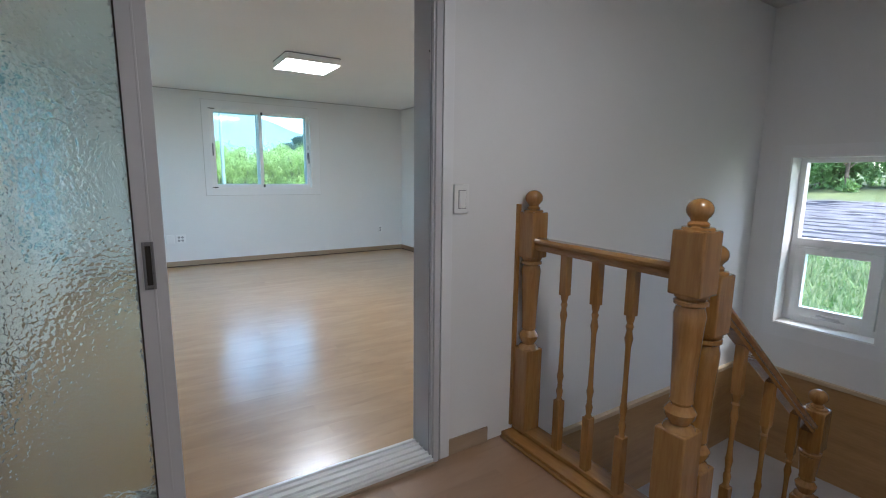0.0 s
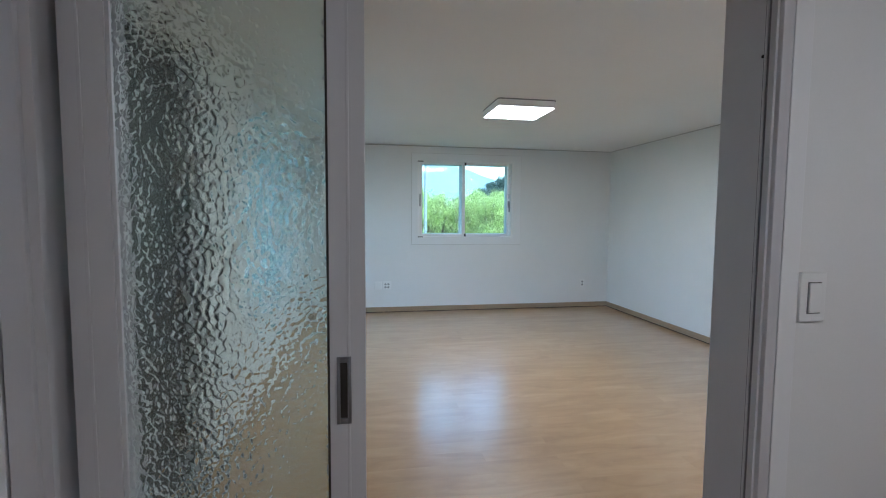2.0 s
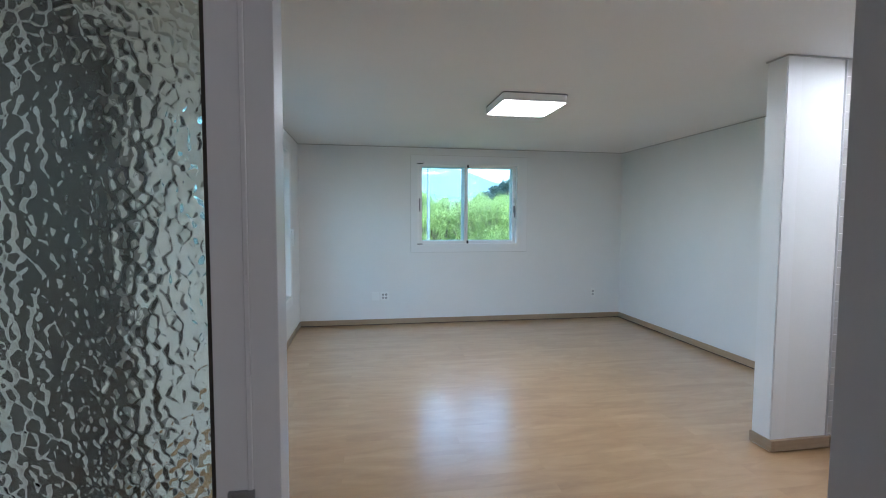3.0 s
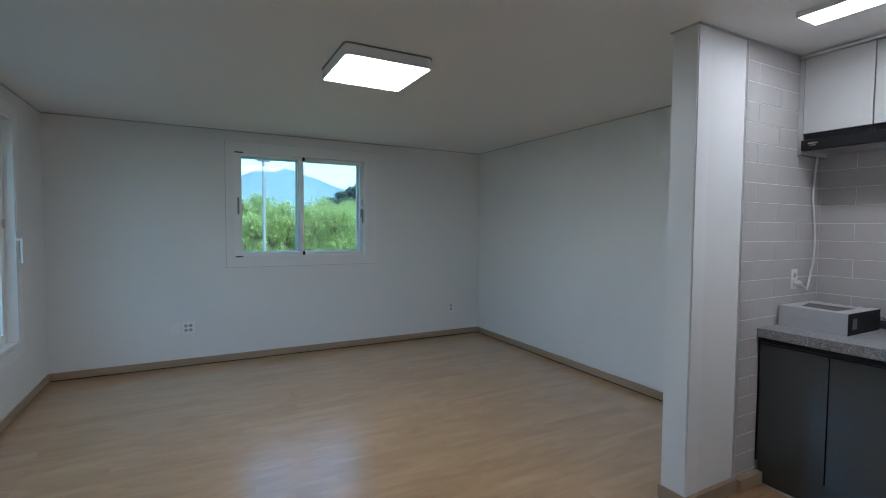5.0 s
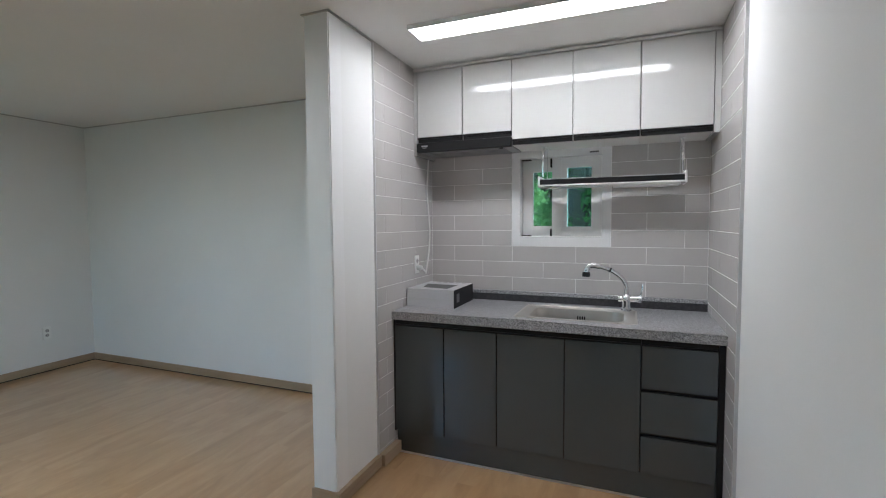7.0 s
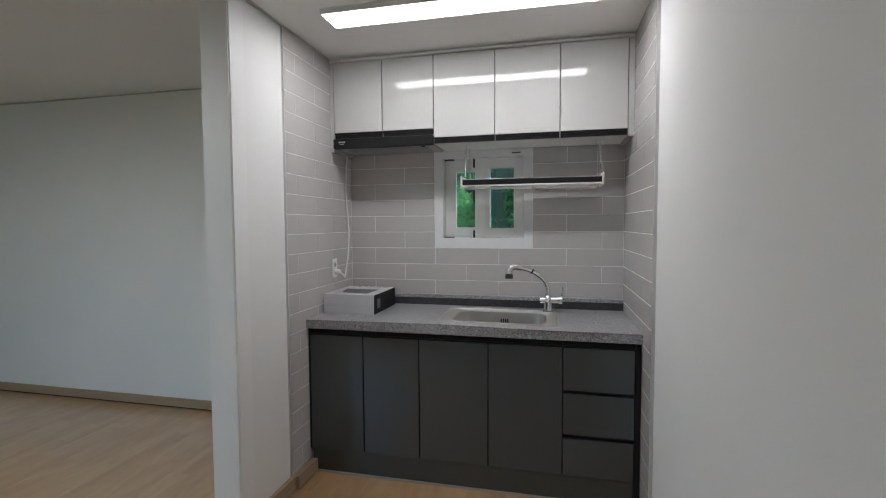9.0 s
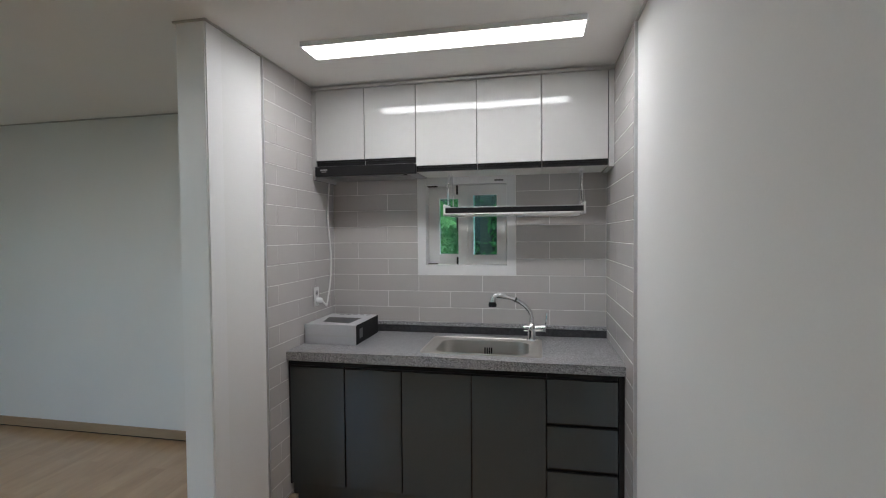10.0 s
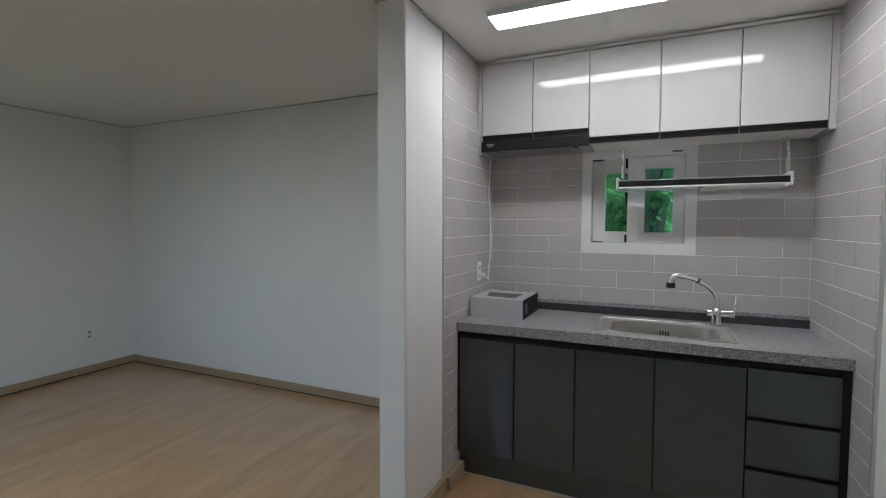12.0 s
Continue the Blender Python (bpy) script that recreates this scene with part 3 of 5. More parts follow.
        if k == 0:
            part("gasket", abox(b - 0.0790, b - 0.0742, y + 0.003, y + 0.0115, lo + 0.13, hi - 0.085), M_SEAL_SHADE, leaf, "dark rubber glazing bead")
            bm = bars(placed("y", y, 1), -0.022, 0.008, -0.006, 0.003, 0.965, 1.108, 0.007, 0.012, 0.012, 0.001)
            part("flush_pull", bm, M_DARKHANDLE, leaf, "grey metal recessed pull")
            # No real hollow here: a flat dark plate gives the recess its shade.
            part("pull_recess_shade", abox(-0.016, 0.002, y - 0.0012, y - 0.0002, 0.976, 1.097), M_SEAL_SHADE, leaf, "dark plate for the shaded hollow of the pull")
    part("screw", lathe(bmesh.new(), [(0.004, 0), (0.004, 0.002), (0.001, 0.003)], (x1 - 0.003, 1.721, 1.775), 8, 0), M_BLACK, d)


doorway()


def west_door():
    d = thing("door_2", (W_X, 2.9, 0.0), "dark closed door in a white casing", "door", kind="structure")
    m = wood("dark_door_film", (0.020, 0.017, 0.015), (0.030, 0.026, 0.023), (0.042, 0.037, 0.033), 0.45, (5, 5, 0.5))
    part("door_leaf", abox(W_X - 0.13, W_X - 0.09, 2.49, 3.27, 0.006, 2.13, bevel=0.003), m, d)
    part("door_frame", bars(placed("x", W_X, -1), 2.46, 3.30, 0.004, 0.16, 0.0, 2.16, 0.03, 0.004, 0.03), M_CASING, d)
    put = placed("x", W_X, -1)
    bm = bmesh.new()
    put(bm, 3.302, 3.40, -0.007, 0.0, 0.0, 2.25, 0.001)
    put(bm, 2.36, 2.458, -0.007, 0.0, 0.0, 2.25, 0.001)
    put(bm, 2.458, 3.302, -0.007, 0.0, 2.162, 2.25, 0.001)
    part("casing", bm, M_CASING, d)
    bm = lathe(bmesh.new(), [(0.026, 0), (0.026, 0.008), (0.010, 0.012), (0.010, 0.05)], (W_X - 0.09, 3.21, 1.0), 16, 0)
    box(bm, W_X - 0.052, W_X - 0.036, 3.09, 3.22, 0.992, 1.008, 0.004)
    part("door_handle", bm, M_DARKHANDLE, d)


west_door()


# ---- baseboards and ceiling trim ----
def baseboards():
    h, t = 0.077, 0.011
    runs = [("baseboard_north", (W_X + t, E_X - t, N_Y - t, N_Y - 0.0002, 0.0, h)), ("baseboard_east", (E_X - t, E_X - 0.0002, 3.747, N_Y - 0.0002, 0.0, h)),
            ("baseboard_west", (W_X + 0.0002, W_X + t, 3.401, N_Y - t, 0.0, h)), ("baseboard_west", (W_X + 0.0002, W_X + t, S_Y + t, 2.359, 0.0, h)),
            ("baseboard_pier_north", (2.606, E_X - t, 3.7382, 3.747, 0.0, h)), ("baseboard_pier_end", (2.592, 2.6058, 3.580, 3.749, 0.0, h)),
            ("baseboard_pier_south", (2.606, 3.01, 3.580, 3.6058, 0.0, h)), ("baseboard_tile", (3.011, 3.2185, 3.560, 3.5992, 0.0, h)),
            ("baseboard_south", (1.041, 3.0, S_Y + 0.0002, S_Y + t, 0.0, h)), ("baseboard_south", (W_X + t, -0.661, S_Y + 0.0002, S_Y + t, 0.0, h)),
            ("baseboard_hall", (1.031, 1.247, HALL_Y - 0.010, HALL_Y - 0.0002, HALL, HALL + 0.072)),
            ("baseboard_hall", (-1.2, -0.661, HALL_Y - 0.010, HALL_Y - 0.0002, HALL, HALL + 0.072))]
    for name, r in runs:
        if "hall" not in name:
            r = (*r[:4], 0.009, r[5])
        structure(name, abox(*r, bevel=0.002), M_BASE, "brown wood-grain baseboard")
    # Dark strips under the boards stand in for the shadow in the gap.
    for name, r in (("trim_floor_joint_north", (W_X + 0.01, E_X - 0.01, N_Y - 0.0075, N_Y - 0.0003)), ("trim_floor_joint_east", (E_X - 0.0075, E_X - 0.0003, 3.748, N_Y - 0.01))):
        structure(name, abox(*r, 0.0, 0.0088), M_SEAL_SHADE, "dark strip for the shadow gap under the baseboard", False)
    c = 0.012
    for name, r in (("trim_north", (W_X, E_X, N_Y - c, N_Y - 0.0002)), ("trim_east", (E_X - c, E_X - 0.0002, 3.738, N_Y - c)), ("trim_west", (W_X + 0.0002, W_X + c, S_Y, N_Y - c)),
                    ("trim_pier_end", (2.592, 2.6058, 3.591, 3.752)), ("trim_pier_south", (2.606, 3.55, 3.594, 3.6058)), ("trim_pier_north", (2.606, E_X - c, 3.7382, 3.750)),
                    ("trim_south", (1.0, 3.0, S_Y + 0.0002, S_Y + c))):
        structure(name, abox(*r, CEIL - 0.009, CEIL - 0.0005, bevel=0.002), M_CEILTRIM, "thin grey-beige ceiling trim")
    structure("trim_pier_corner", abox(2.600, 2.6058, 3.606, 3.738, 0.0755, CEIL - 0.0095), M_CASING, "white film-wrapped end board of the short wall", False)
    structure("trim_pier_side", abox(2.606, 2.70, 3.6012, 3.6058, 0.0755, CEIL - 0.0095), M_CASING, "white film strip along the short wall", False)
    structure("trim_tile_edge", abox(3.002, 3.0098, 3.594, 3.6058, 0.0755, CEIL - 0.0095), M_ALU, "grey metal edge strip", False)
    structure("trim_tile_edge", abox(3.002, 3.0098, S_Y + 0.0002, S_Y + 0.014, 0.0755, CEIL - 0.0095), M_ALU, "grey metal edge strip", False)


baseboards()


# ---- ceiling lamps ----
def outline(x0, x1, y0, y1, r):
    return [(cx + r * math.cos(radians(a0 + 15 * k)), cy + r * math.sin(radians(a0 + 15 * k)))
            for cx, cy, a0 in ((x1 - r, y1 - r, 0), (x0 + r, y1 - r, 90), (x0 + r, y0 + r, 180), (x1 - r, y0 + r, 270)) for k in range(7)]


def stack(*loops):
    """A closed skin over loops of (points, height), capped at both ends."""
    bm = bmesh.new()
    rings = [[bm.verts.new((x, y, z)) for x, y in pts] for pts, z in loops]
    for a, b in zip(rings, rings[1:]):
        for i in range(len(a)):
            bm.faces.new((a[i], a[(i + 1) % len(a)], b[(i + 1) % len(a)], b[i]))
    bm.faces.new(rings[0]), bm.faces.new(rings[-1])
    return bm


def rounded(x0, x1, y0, y1, r, z0, z1):
    return stack((outline(x0, x1, y0, y1, r), z0), (outline(x0, x1, y0, y1, r), z1))


def lamp_ring(x0, x1, y0, y1, low, r):
    """A shallow tray, open below, with a thin rim round the diffuser."""
    e = 0.008
    o, i = outline(x0, x1, y0, y1, r), outline(x0 + e, x1 - e, y0 + e, y1 - e, max(r - e, 0.001))
    return stack((outline(x0, x1, y0, y1, r), CEIL - 0.0005), (o, low + 0.004), (outline(x0 + 0.002, x1 - 0.002, y0 + 0.002, y1 - 0.002, max(r - 0.002, 0.001)), low), (i, low), (i, low + 0.012))


def room_lamp():
    x0, x1, y0, y1, low = 1.178, 1.700, 4.650, 5.170, CEIL - 0.066
    lamp = thing("ceiling_light", ((x0 + x1) / 2, (y0 + y1) / 2, CEIL), "square white ceiling light, switched on", "ceiling light")
    part("housing", lamp_ring(x0, x1, y0, y1, low, 0.030), M_PVC, lamp)
    part("back_plate", rounded(x0 - 0.005, x1 + 0.005, y0 - 0.005, y1 + 0.005, 0.033, CEIL - 0.009, CEIL - 0.0003), M_DARKHANDLE, lamp, "grey back plate against the ceiling")
    part("diffuser", rounded(x0 + 0.009, x1 - 0.009, y0 + 0.009, y1 - 0.009, 0.022, low + 0.002, low + 0.010), M_LAMP_ROOM, lamp, "glowing white diffuser")


def kitchen_lamp():
    x0, x1, y0, y1, low = 2.897, 3.070, 2.045, 3.336, CEIL - 0.024
    lamp = thing("strip_light", ((x0 + x1) / 2, (y0 + y1) / 2, CEIL), "long white kitchen ceiling light, switched on", "ceiling light")
    part("housing", lamp_ring(x0, x1, y0, y1, low, 0.004), M_PVC, lamp)
    part("diffuser", rounded(x0 + 0.009, x1 - 0.009, y0 + 0.009, y1 - 0.009, 0.002, low + 0.0015, low + 0.008), M_LAMP_KITCHEN, lamp, "glowing white diffuser")


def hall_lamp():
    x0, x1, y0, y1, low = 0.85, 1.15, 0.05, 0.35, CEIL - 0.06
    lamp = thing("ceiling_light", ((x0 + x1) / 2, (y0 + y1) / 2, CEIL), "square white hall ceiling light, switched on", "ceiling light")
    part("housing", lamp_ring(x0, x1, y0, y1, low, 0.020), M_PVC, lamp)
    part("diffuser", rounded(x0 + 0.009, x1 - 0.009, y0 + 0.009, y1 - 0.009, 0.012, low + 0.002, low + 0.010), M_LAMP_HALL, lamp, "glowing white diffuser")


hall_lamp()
room_lamp()
kitchen_lamp()


# ---- kitchen ----
KX = 3.828           # face of the back tiles
BASE_Y = [3.588, 3.270, 2.953, 2.584, 2.212, 1.874]


def base_units():
    g = "kitchen base units"
    spans = [(0, 2, "base_cabinet"), (2, 4, "base_cabinet"), (4, 5, "drawer_unit")]
    for a, b, name in spans:
        y1, y0 = BASE_Y[a], BASE_Y[b]
        lab = "dark grey glossy drawer unit under the worktop" if name == "drawer_unit" else "dark grey glossy two-door base cabinet under the worktop"
        c = thing(name, (3.5, (y0 + y1) / 2, 0.0), lab, "kitchen cabinet", g)
        part("body", boxes((3.222, KX - 0.012, y0 + 0.001, y1 - 0.001, 0.14, 0.80), (3.215, 3.235, y0 + 0.001, y1 - 0.001, 0.80, 0.829)), M_BLACK, c, "black carcass")
        if name == "drawer_unit":
            for z0, z1 in ((0.147, 0.333), (0.356, 0.560), (0.580, 0.793)):
                dr = part("drawer_front", abox(3.200, 3.219, y0 + 0.003, y1 - 0.003, z0, z1, bevel=0.0015), M_DOOR_GREY, c)
                part("grip_strip", boxes((3.203, 3.219, y0 + 0.003, y1 - 0.003, z1 + 0.001, z1 + 0.006), (3.2145, 3.219, y0 + 0.003, y1 - 0.003, z1 + 0.006, z1 + 0.018)), M_BLACK, dr, "black recessed grip")
        else:
            for k in range(a, b):
                dr = part("cabinet_door", abox(3.200, 3.219, BASE_Y[k + 1] + 0.0028, BASE_Y[k] - 0.0028, 0.147, 0.793, bevel=0.0015), M_DOOR_GREY, c)
                part("grip_strip", abox(3.204, 3.219, BASE_Y[k + 1] + 0.003, BASE_Y[k] - 0.003, 0.7945, 0.801), M_BLACK, dr, "black recessed grip")
    p = thing("plinth", (3.23, 2.7, 0.0), "dark grey plinth board along the kitchen units", "plinth")
    part("board", abox(3.222, 3.236, S_Y + 0.016, 3.588, 0.008, 0.139), M_DOOR_GREY, p)
    part("seal_strip", abox(3.219, 3.2215, S_Y + 0.016, 3.588, 0.0, 0.012), M_ALU, p, "aluminium seal strip")
    e = thing("end_panel", (3.4, 3.598, 0.0), "dark grey end panel of the kitchen units", "panel", "kitchen end panels")
    part("panel", abox(3.203, KX - 0.012, 3.5885, 3.5965, 0.14, 0.829), M_BLACK, e)
    e = thing("end_panel", (3.4, 1.868, 0.0), "dark grey end panel of the kitchen units", "panel", "kitchen end panels")
    part("panel", abox(3.203, KX - 0.012, S_Y + 0.0155, 1.8735, 0.0, 0.829), M_BLACK, e)


def worktop():
    w = thing("worktop", (3.5, 2.73, 0.825), "speckled grey granite-look kitchen worktop", "worktop")
    y0, y1 = S_Y + 0.0145, 3.5965
    hole = (3.305, 3.625, 2.27, 2.83)
    bm = slab((3.18, KX - 0.012), (y0, y1), (0.83, 0.88), [hole], "z")
    edges = [e for e in bm.edges if all(abs(v.co.x - 3.18) < 1e-4 for v in e.verts) and abs(e.verts[0].co.z - e.verts[1].co.z) < 1e-4]
    bmesh.ops.bevel(bm, geom=edges, offset=0.007, segments=3, affect="EDGES", profile=0.5)
    part("slab", bm, M_GRANITE, w)
    part("upstand", abox(3.786, KX - 0.012, y0, y1, 0.926, 0.949, bevel=0.004), M_GRANITE, w)
    part("upstand_face", abox(3.790, KX - 0.012, y0, y1, 0.8802, 0.9258), M_UPSTAND, w, "dark grey upstand face")


def sink():
    s = thing("sink", (3.5, 2.54, 0.88), "rectangular stainless steel sink set into the worktop", "sink")
    # rim plate with a rounded bowl
    ox0, ox1, oy0, oy1 = 3.272, 3.688, 2.228, 2.878
    ix0, ix1, iy0, iy1 = 3.314, 3.612, 2.298, 2.802
    bm = bmesh.new()

    def loop(x0, x1, y0, y1, r, z):
        pts = []
        for cx, cy, a0 in ((x1 - r, y1 - r, 0), (x0 + r, y1 - r, 90), (x0 + r, y0 + r, 180), (x1 - r, y0 + r, 270)):
            for k in range(7):
                a = radians(a0 + 15 * k)
                pts.append(bm.verts.new((cx + r * math.cos(a), cy + r * math.sin(a), z)))
        return pts
    loops = [loop(ox0, ox1, oy0, oy1, 0.03, 0.8805), loop(ox0 + 0.001, ox1 - 0.001, oy0 + 0.001, oy1 - 0.001, 0.029, 0.8835), loop(ox0 + 0.004, ox1 - 0.004, oy0 + 0.004, oy1 - 0.004, 0.028, 0.8845),
             loop(ox0 + 0.012, ox1 - 0.012, oy0 + 0.012, oy1 - 0.012, 0.024, 0.8842), loop(ox0 + 0.014, ox1 - 0.014, oy0 + 0.014, oy1 - 0.014, 0.022, 0.8818), loop(ox0 + 0.018, ox1 - 0.018, oy0 + 0.018, oy1 - 0.018, 0.022, 0.8818), loop(ix0 - 0.012, ix1 + 0.012, iy0 - 0.012, iy1 + 0.012, 0.08, 0.8818),
             loop(ix0 - 0.006, ix1 + 0.006, iy0 - 0.006, iy1 + 0.006, 0.075, 0.8816), loop(ix0 - 0.001, ix1 + 0.001, iy0 - 0.001, iy1 + 0.001, 0.071, 0.8795), loop(ix0, ix1, iy0, iy1, 0.07, 0.875),
             loop(ix0 + 0.008, ix1 - 0.008, iy0 + 0.008, iy1 - 0.008, 0.066, 0.72), loop(ix0 + 0.035, ix1 - 0.035, iy0 + 0.035, iy1 - 0.035, 0.05, 0.695)]
    for a, b in zip(loops, loops[1:]):
        for i in range(len(a)):
            bm.faces.new((a[i], a[(i + 1) % len(a)], b[(i + 1) % len(a)], b[i]))
    bm.faces.new(loops[-1])
    part("bowl", bm, M_STEEL, s)
    part("drain", lathe(bmesh.new(), [(0.055, 0.0), (0.055, 0.004), (0.042, 0.002), (0.02, 0.003)], (3.463, 2.55, 0.6955), 24), M_CHROME, s)
    for k in range(4):
        y = 2.515 + 0.013 * k
        part("overflow_slot", abox(3.6030, 3.6062, y, y + 0.007, 0.806, 0.842), M_BLACK, s)


def faucet():
    f = thing("kitchen_faucet", (3.652, 2.287, 0.882), "chrome pull-out kitchen faucet on the sink rim", "faucet")
    x, y = 3.652, 2.287
    part("base", lathe(bmesh.new(), [(0.030, 0.0), (0.030, 0.006), (0.024, 0.012), (0.023, 0.05), (0.026, 0.056), (0.026, 0.088), (0.022, 0.094), (0.015, 0.102)], (x, y, 0.8825), 24), M_CHROME, f)
    bm = tube(bmesh.new(), [(x, y + 0.045, 0.955), (x, y, 0.955), (x, y - 0.075, 0.957)], 0.019, 20)
    lathe(bm, [(0.0215, 0.0), (0.0225, 0.01), (0.0215, 0.022)], (x, y - 0.082, 0.957), 20, 1)
    part("mixer_body", bm, M_CHROME, f)
    part("lever", tube(bmesh.new(), bend([(x, y - 0.075, 0.97), (x + 0.005, y - 0.085, 1.005), (x + 0.01, y - 0.088, 1.045)], 4), 0.0045, 10), M_CHROME, f)
    neck = bend([(x, y, 0.975), (x, y + 0.005, 1.04), (x - 0.008, y + 0.035, 1.085), (x - 0.02, y + 0.09, 1.124), (x - 0.03, y + 0.15, 1.144)], 8)
    part("spout", tube(bmesh.new(), neck, 0.0135, 16), M_CHROME, f)
    part("collar", tube(bmesh.new(), [(x - 0.0195, y + 0.088, 1.123), (x - 0.021, y + 0.096, 1.127)], 0.0150, 16), M_BLACK, f, "black joint ring")
    hd = part("spray_head", tube(bmesh.new(), bend([(x - 0.03, y + 0.15, 1.144), (x - 0.036, y + 0.19, 1.150), (x - 0.04, y + 0.216, 1.140), (x - 0.042, y + 0.224, 1.108)], 6), 0.0185, 18), M_CHROME, f)
    part("spray_face", lathe(bmesh.new(), [(0.023, -0.012), (0.024, 0.002), (0.02, 0.016)], (x - 0.042, y + 0.225, 1.096), 20), M_BLACK, hd, "black spray face")


UP_Y = [3.572, 3.260, 2.944, 2.586, 2.228, 1.876]


def upper_units():
    g = "kitchen wall units"
    for a, b, low in ((0, 2, 1.968), (2, 4, 1.915), (4, 5, 1.915)):
        y1, y0 = UP_Y[a], UP_Y[b]
        c = thing("wall_cabinet", (3.7, (y0 + y1) / 2, low), "glossy white wall cabinet with flat doors", "kitchen cabinet", g)
        part("body", boxes((3.546, KX - 0.012, y0 + 0.001, y1 - 0.001, low - 0.038, 2.386)), M_CARCASS, c)
        for k in range(a, b):
            dr = part("cabinet_door", abox(3.517, 3.5365, UP_Y[k + 1] + 0.0026, UP_Y[k] - 0.0026, low - 0.003, 2.385, bevel=0.0015), M_DOOR_WHITE, c)
            part("grip_strip", boxes((3.521, 3.5375, UP_Y[k + 1] + 0.003, UP_Y[k] - 0.003, low - 0.014, low - 0.004), (3.529, 3.5375, UP_Y[k + 1] + 0.003, UP_Y[k] - 0.003, low - 0.036, low - 0.014)), M_BLACK, dr, "black grip strip")
    for y0, y1, low in ((3.5735, 3.5965, 1.85), (S_Y + 0.0145, 1.8748, 1.87)):
        e = thing("side_filler", (3.7, y0, low), "white filler panel beside the wall cabinets", "panel", "wall unit fillers")
        part("panel", abox(3.519, KX - 0.012, y0, y1, low, 2.386, bevel=0.001), M_DOOR_WHITE, e)
    t = thing("top_filler", (3.6, 2.7, 2.3895), "white cornice strip above the wall cabinets", "panel")
    part("strip", abox(3.510, 3.60, S_Y + 0.0145, 3.5965, 2.3895, 2.404, bevel=0.001), M_CARCASS, t)


def range_hood():
    h = thing("range_hood", (3.65, 3.26, 1.862), "slim black built-in range hood under the wall cabinet", "range hood")
    y0, y1 = 2.946, 3.570
    part("visor", abox(3.498, 3.5365, y0, y1, 1.868, 1.926, bevel=0.004), M_BLACK, h)
    part("housing", abox(3.539, KX - 0.014, y0 + 0.003, y1 - 0.003, 1.872, 1.928, bevel=0.003), mat("hood_grey", (0.42, 0.42, 0.43), 0.4, 0.4), h, "grey metal underside")
    part("filter", abox(3.58, 3.79, y0 + 0.06, y1 - 0.06, 1.867, 1.8722, bevel=0.001), mat("filter_mesh", (0.35, 0.35, 0.36), 0.45, 0.6), h)
    part("maker_mark", abox(3.4972, 3.4984, 3.49, 3.535, 1.902, 1.909), M_ALU, h, "small pale lettering bar")
    part("maker_mark", abox(3.4972, 3.4984, 3.498, 3.527, 1.892, 1.896), M_ALU, h)
    part("switch", lathe(bmesh.new(), [(0.012, -0.006), (0.012, 0.0)], (3.56, 3.02, 1.872), 16), M_BLACK, h)


def dish_rack():
    r = thing("hanging_dish_rack", (3.62, 2.39, 1.64), "white and black dish rack hung under the wall cabinets", "dish rack")
    x0, x1, y0, y1 = 3.592, 3.775, 1.985, 2.800
    part("front_bar", abox(x0 + 0.002, x0 + 0.014, y0 + 0.012, y1 - 0.012, 1.637, 1.668, bevel=0.002), M_BLACK, r, "black front bar")
    part("edge_strip", abox(x0, x0 + 0.016, y0 + 0.012, y1 - 0.012, 1.6685, 1.673, bevel=0.001), M_ALU, r)
    part("edge_strip", abox(x0, x0 + 0.016, y0 + 0.012, y1 - 0.012, 1.628, 1.6365, bevel=0.001), M_WHITEPLASTIC, r)
    part("back_bar", abox(x1 - 0.012, x1, y0 + 0.012, y1 - 0.012, 1.645, 1.675, bevel=0.002), M_WHITEPLASTIC, r)
    for y in (y0, y1 - 0.012):
        part("end_cap", abox(x0 - 0.003, x1, y, y + 0.012, 1.622, 1.690, bevel=0.004), M_WHITEPLASTIC, r)
    for k in range(26):
        y = y0 + 0.03 + 0.0295 * k
        part("wire", tube(bmesh.new(), [(x0 + 0.013, y, 1.650), (x0 + 0.05, y, 1.646), (x1 - 0.011, y, 1.655)], 0.002, 6), M_ALU, r)
    part("drip_tray", boxes((x0 + 0.022, x1 - 0.02, y0 + 0.035, 2.37, 1.614, 1.619), (x0 + 0.018, x0 + 0.0225, y0 + 0.03, 2.372, 1.614, 1.630), (x1 - 0.02, x1 - 0.016, y0 + 0.03, 2.372, 1.614, 1.630), bevel=0.001), M_WHITEPLASTIC, r, "white plastic drip tray")
    part("utensil_tray", boxes((x0 + 0.022, x1 - 0.02, 2.39, y1 - 0.02, 1.620, 1.625), bevel=0.001), M_WHITEPLASTIC, r)
    for y in (y0 + 0.022, y1 - 0.030):
        part("hanger_rod", tube(bmesh.new(), bend([(x0 + 0.01, y, 1.685), (x0 + 0.01, y, 1.79), (x0 + 0.03, y, 1.845), (x0 + 0.055, y, 1.8765)], 6), 0.006, 10), M_CHROME, r)
        part("hanger_rod", tube(bmesh.new(), bend([(x1 - 0.012, y, 1.685), (x1 - 0.012, y, 1.79), (x1 - 0.02, y, 1.845), (x1 - 0.03, y, 1.8765)], 6), 0.003, 10), M_ALU, r)
        part("hook_plate", abox(x0 + 0.035, x0 + 0.085, y - 0.012, y + 0.012, 1.870, 1.8768, bevel=0.002), M_WHITEPLASTIC, r)


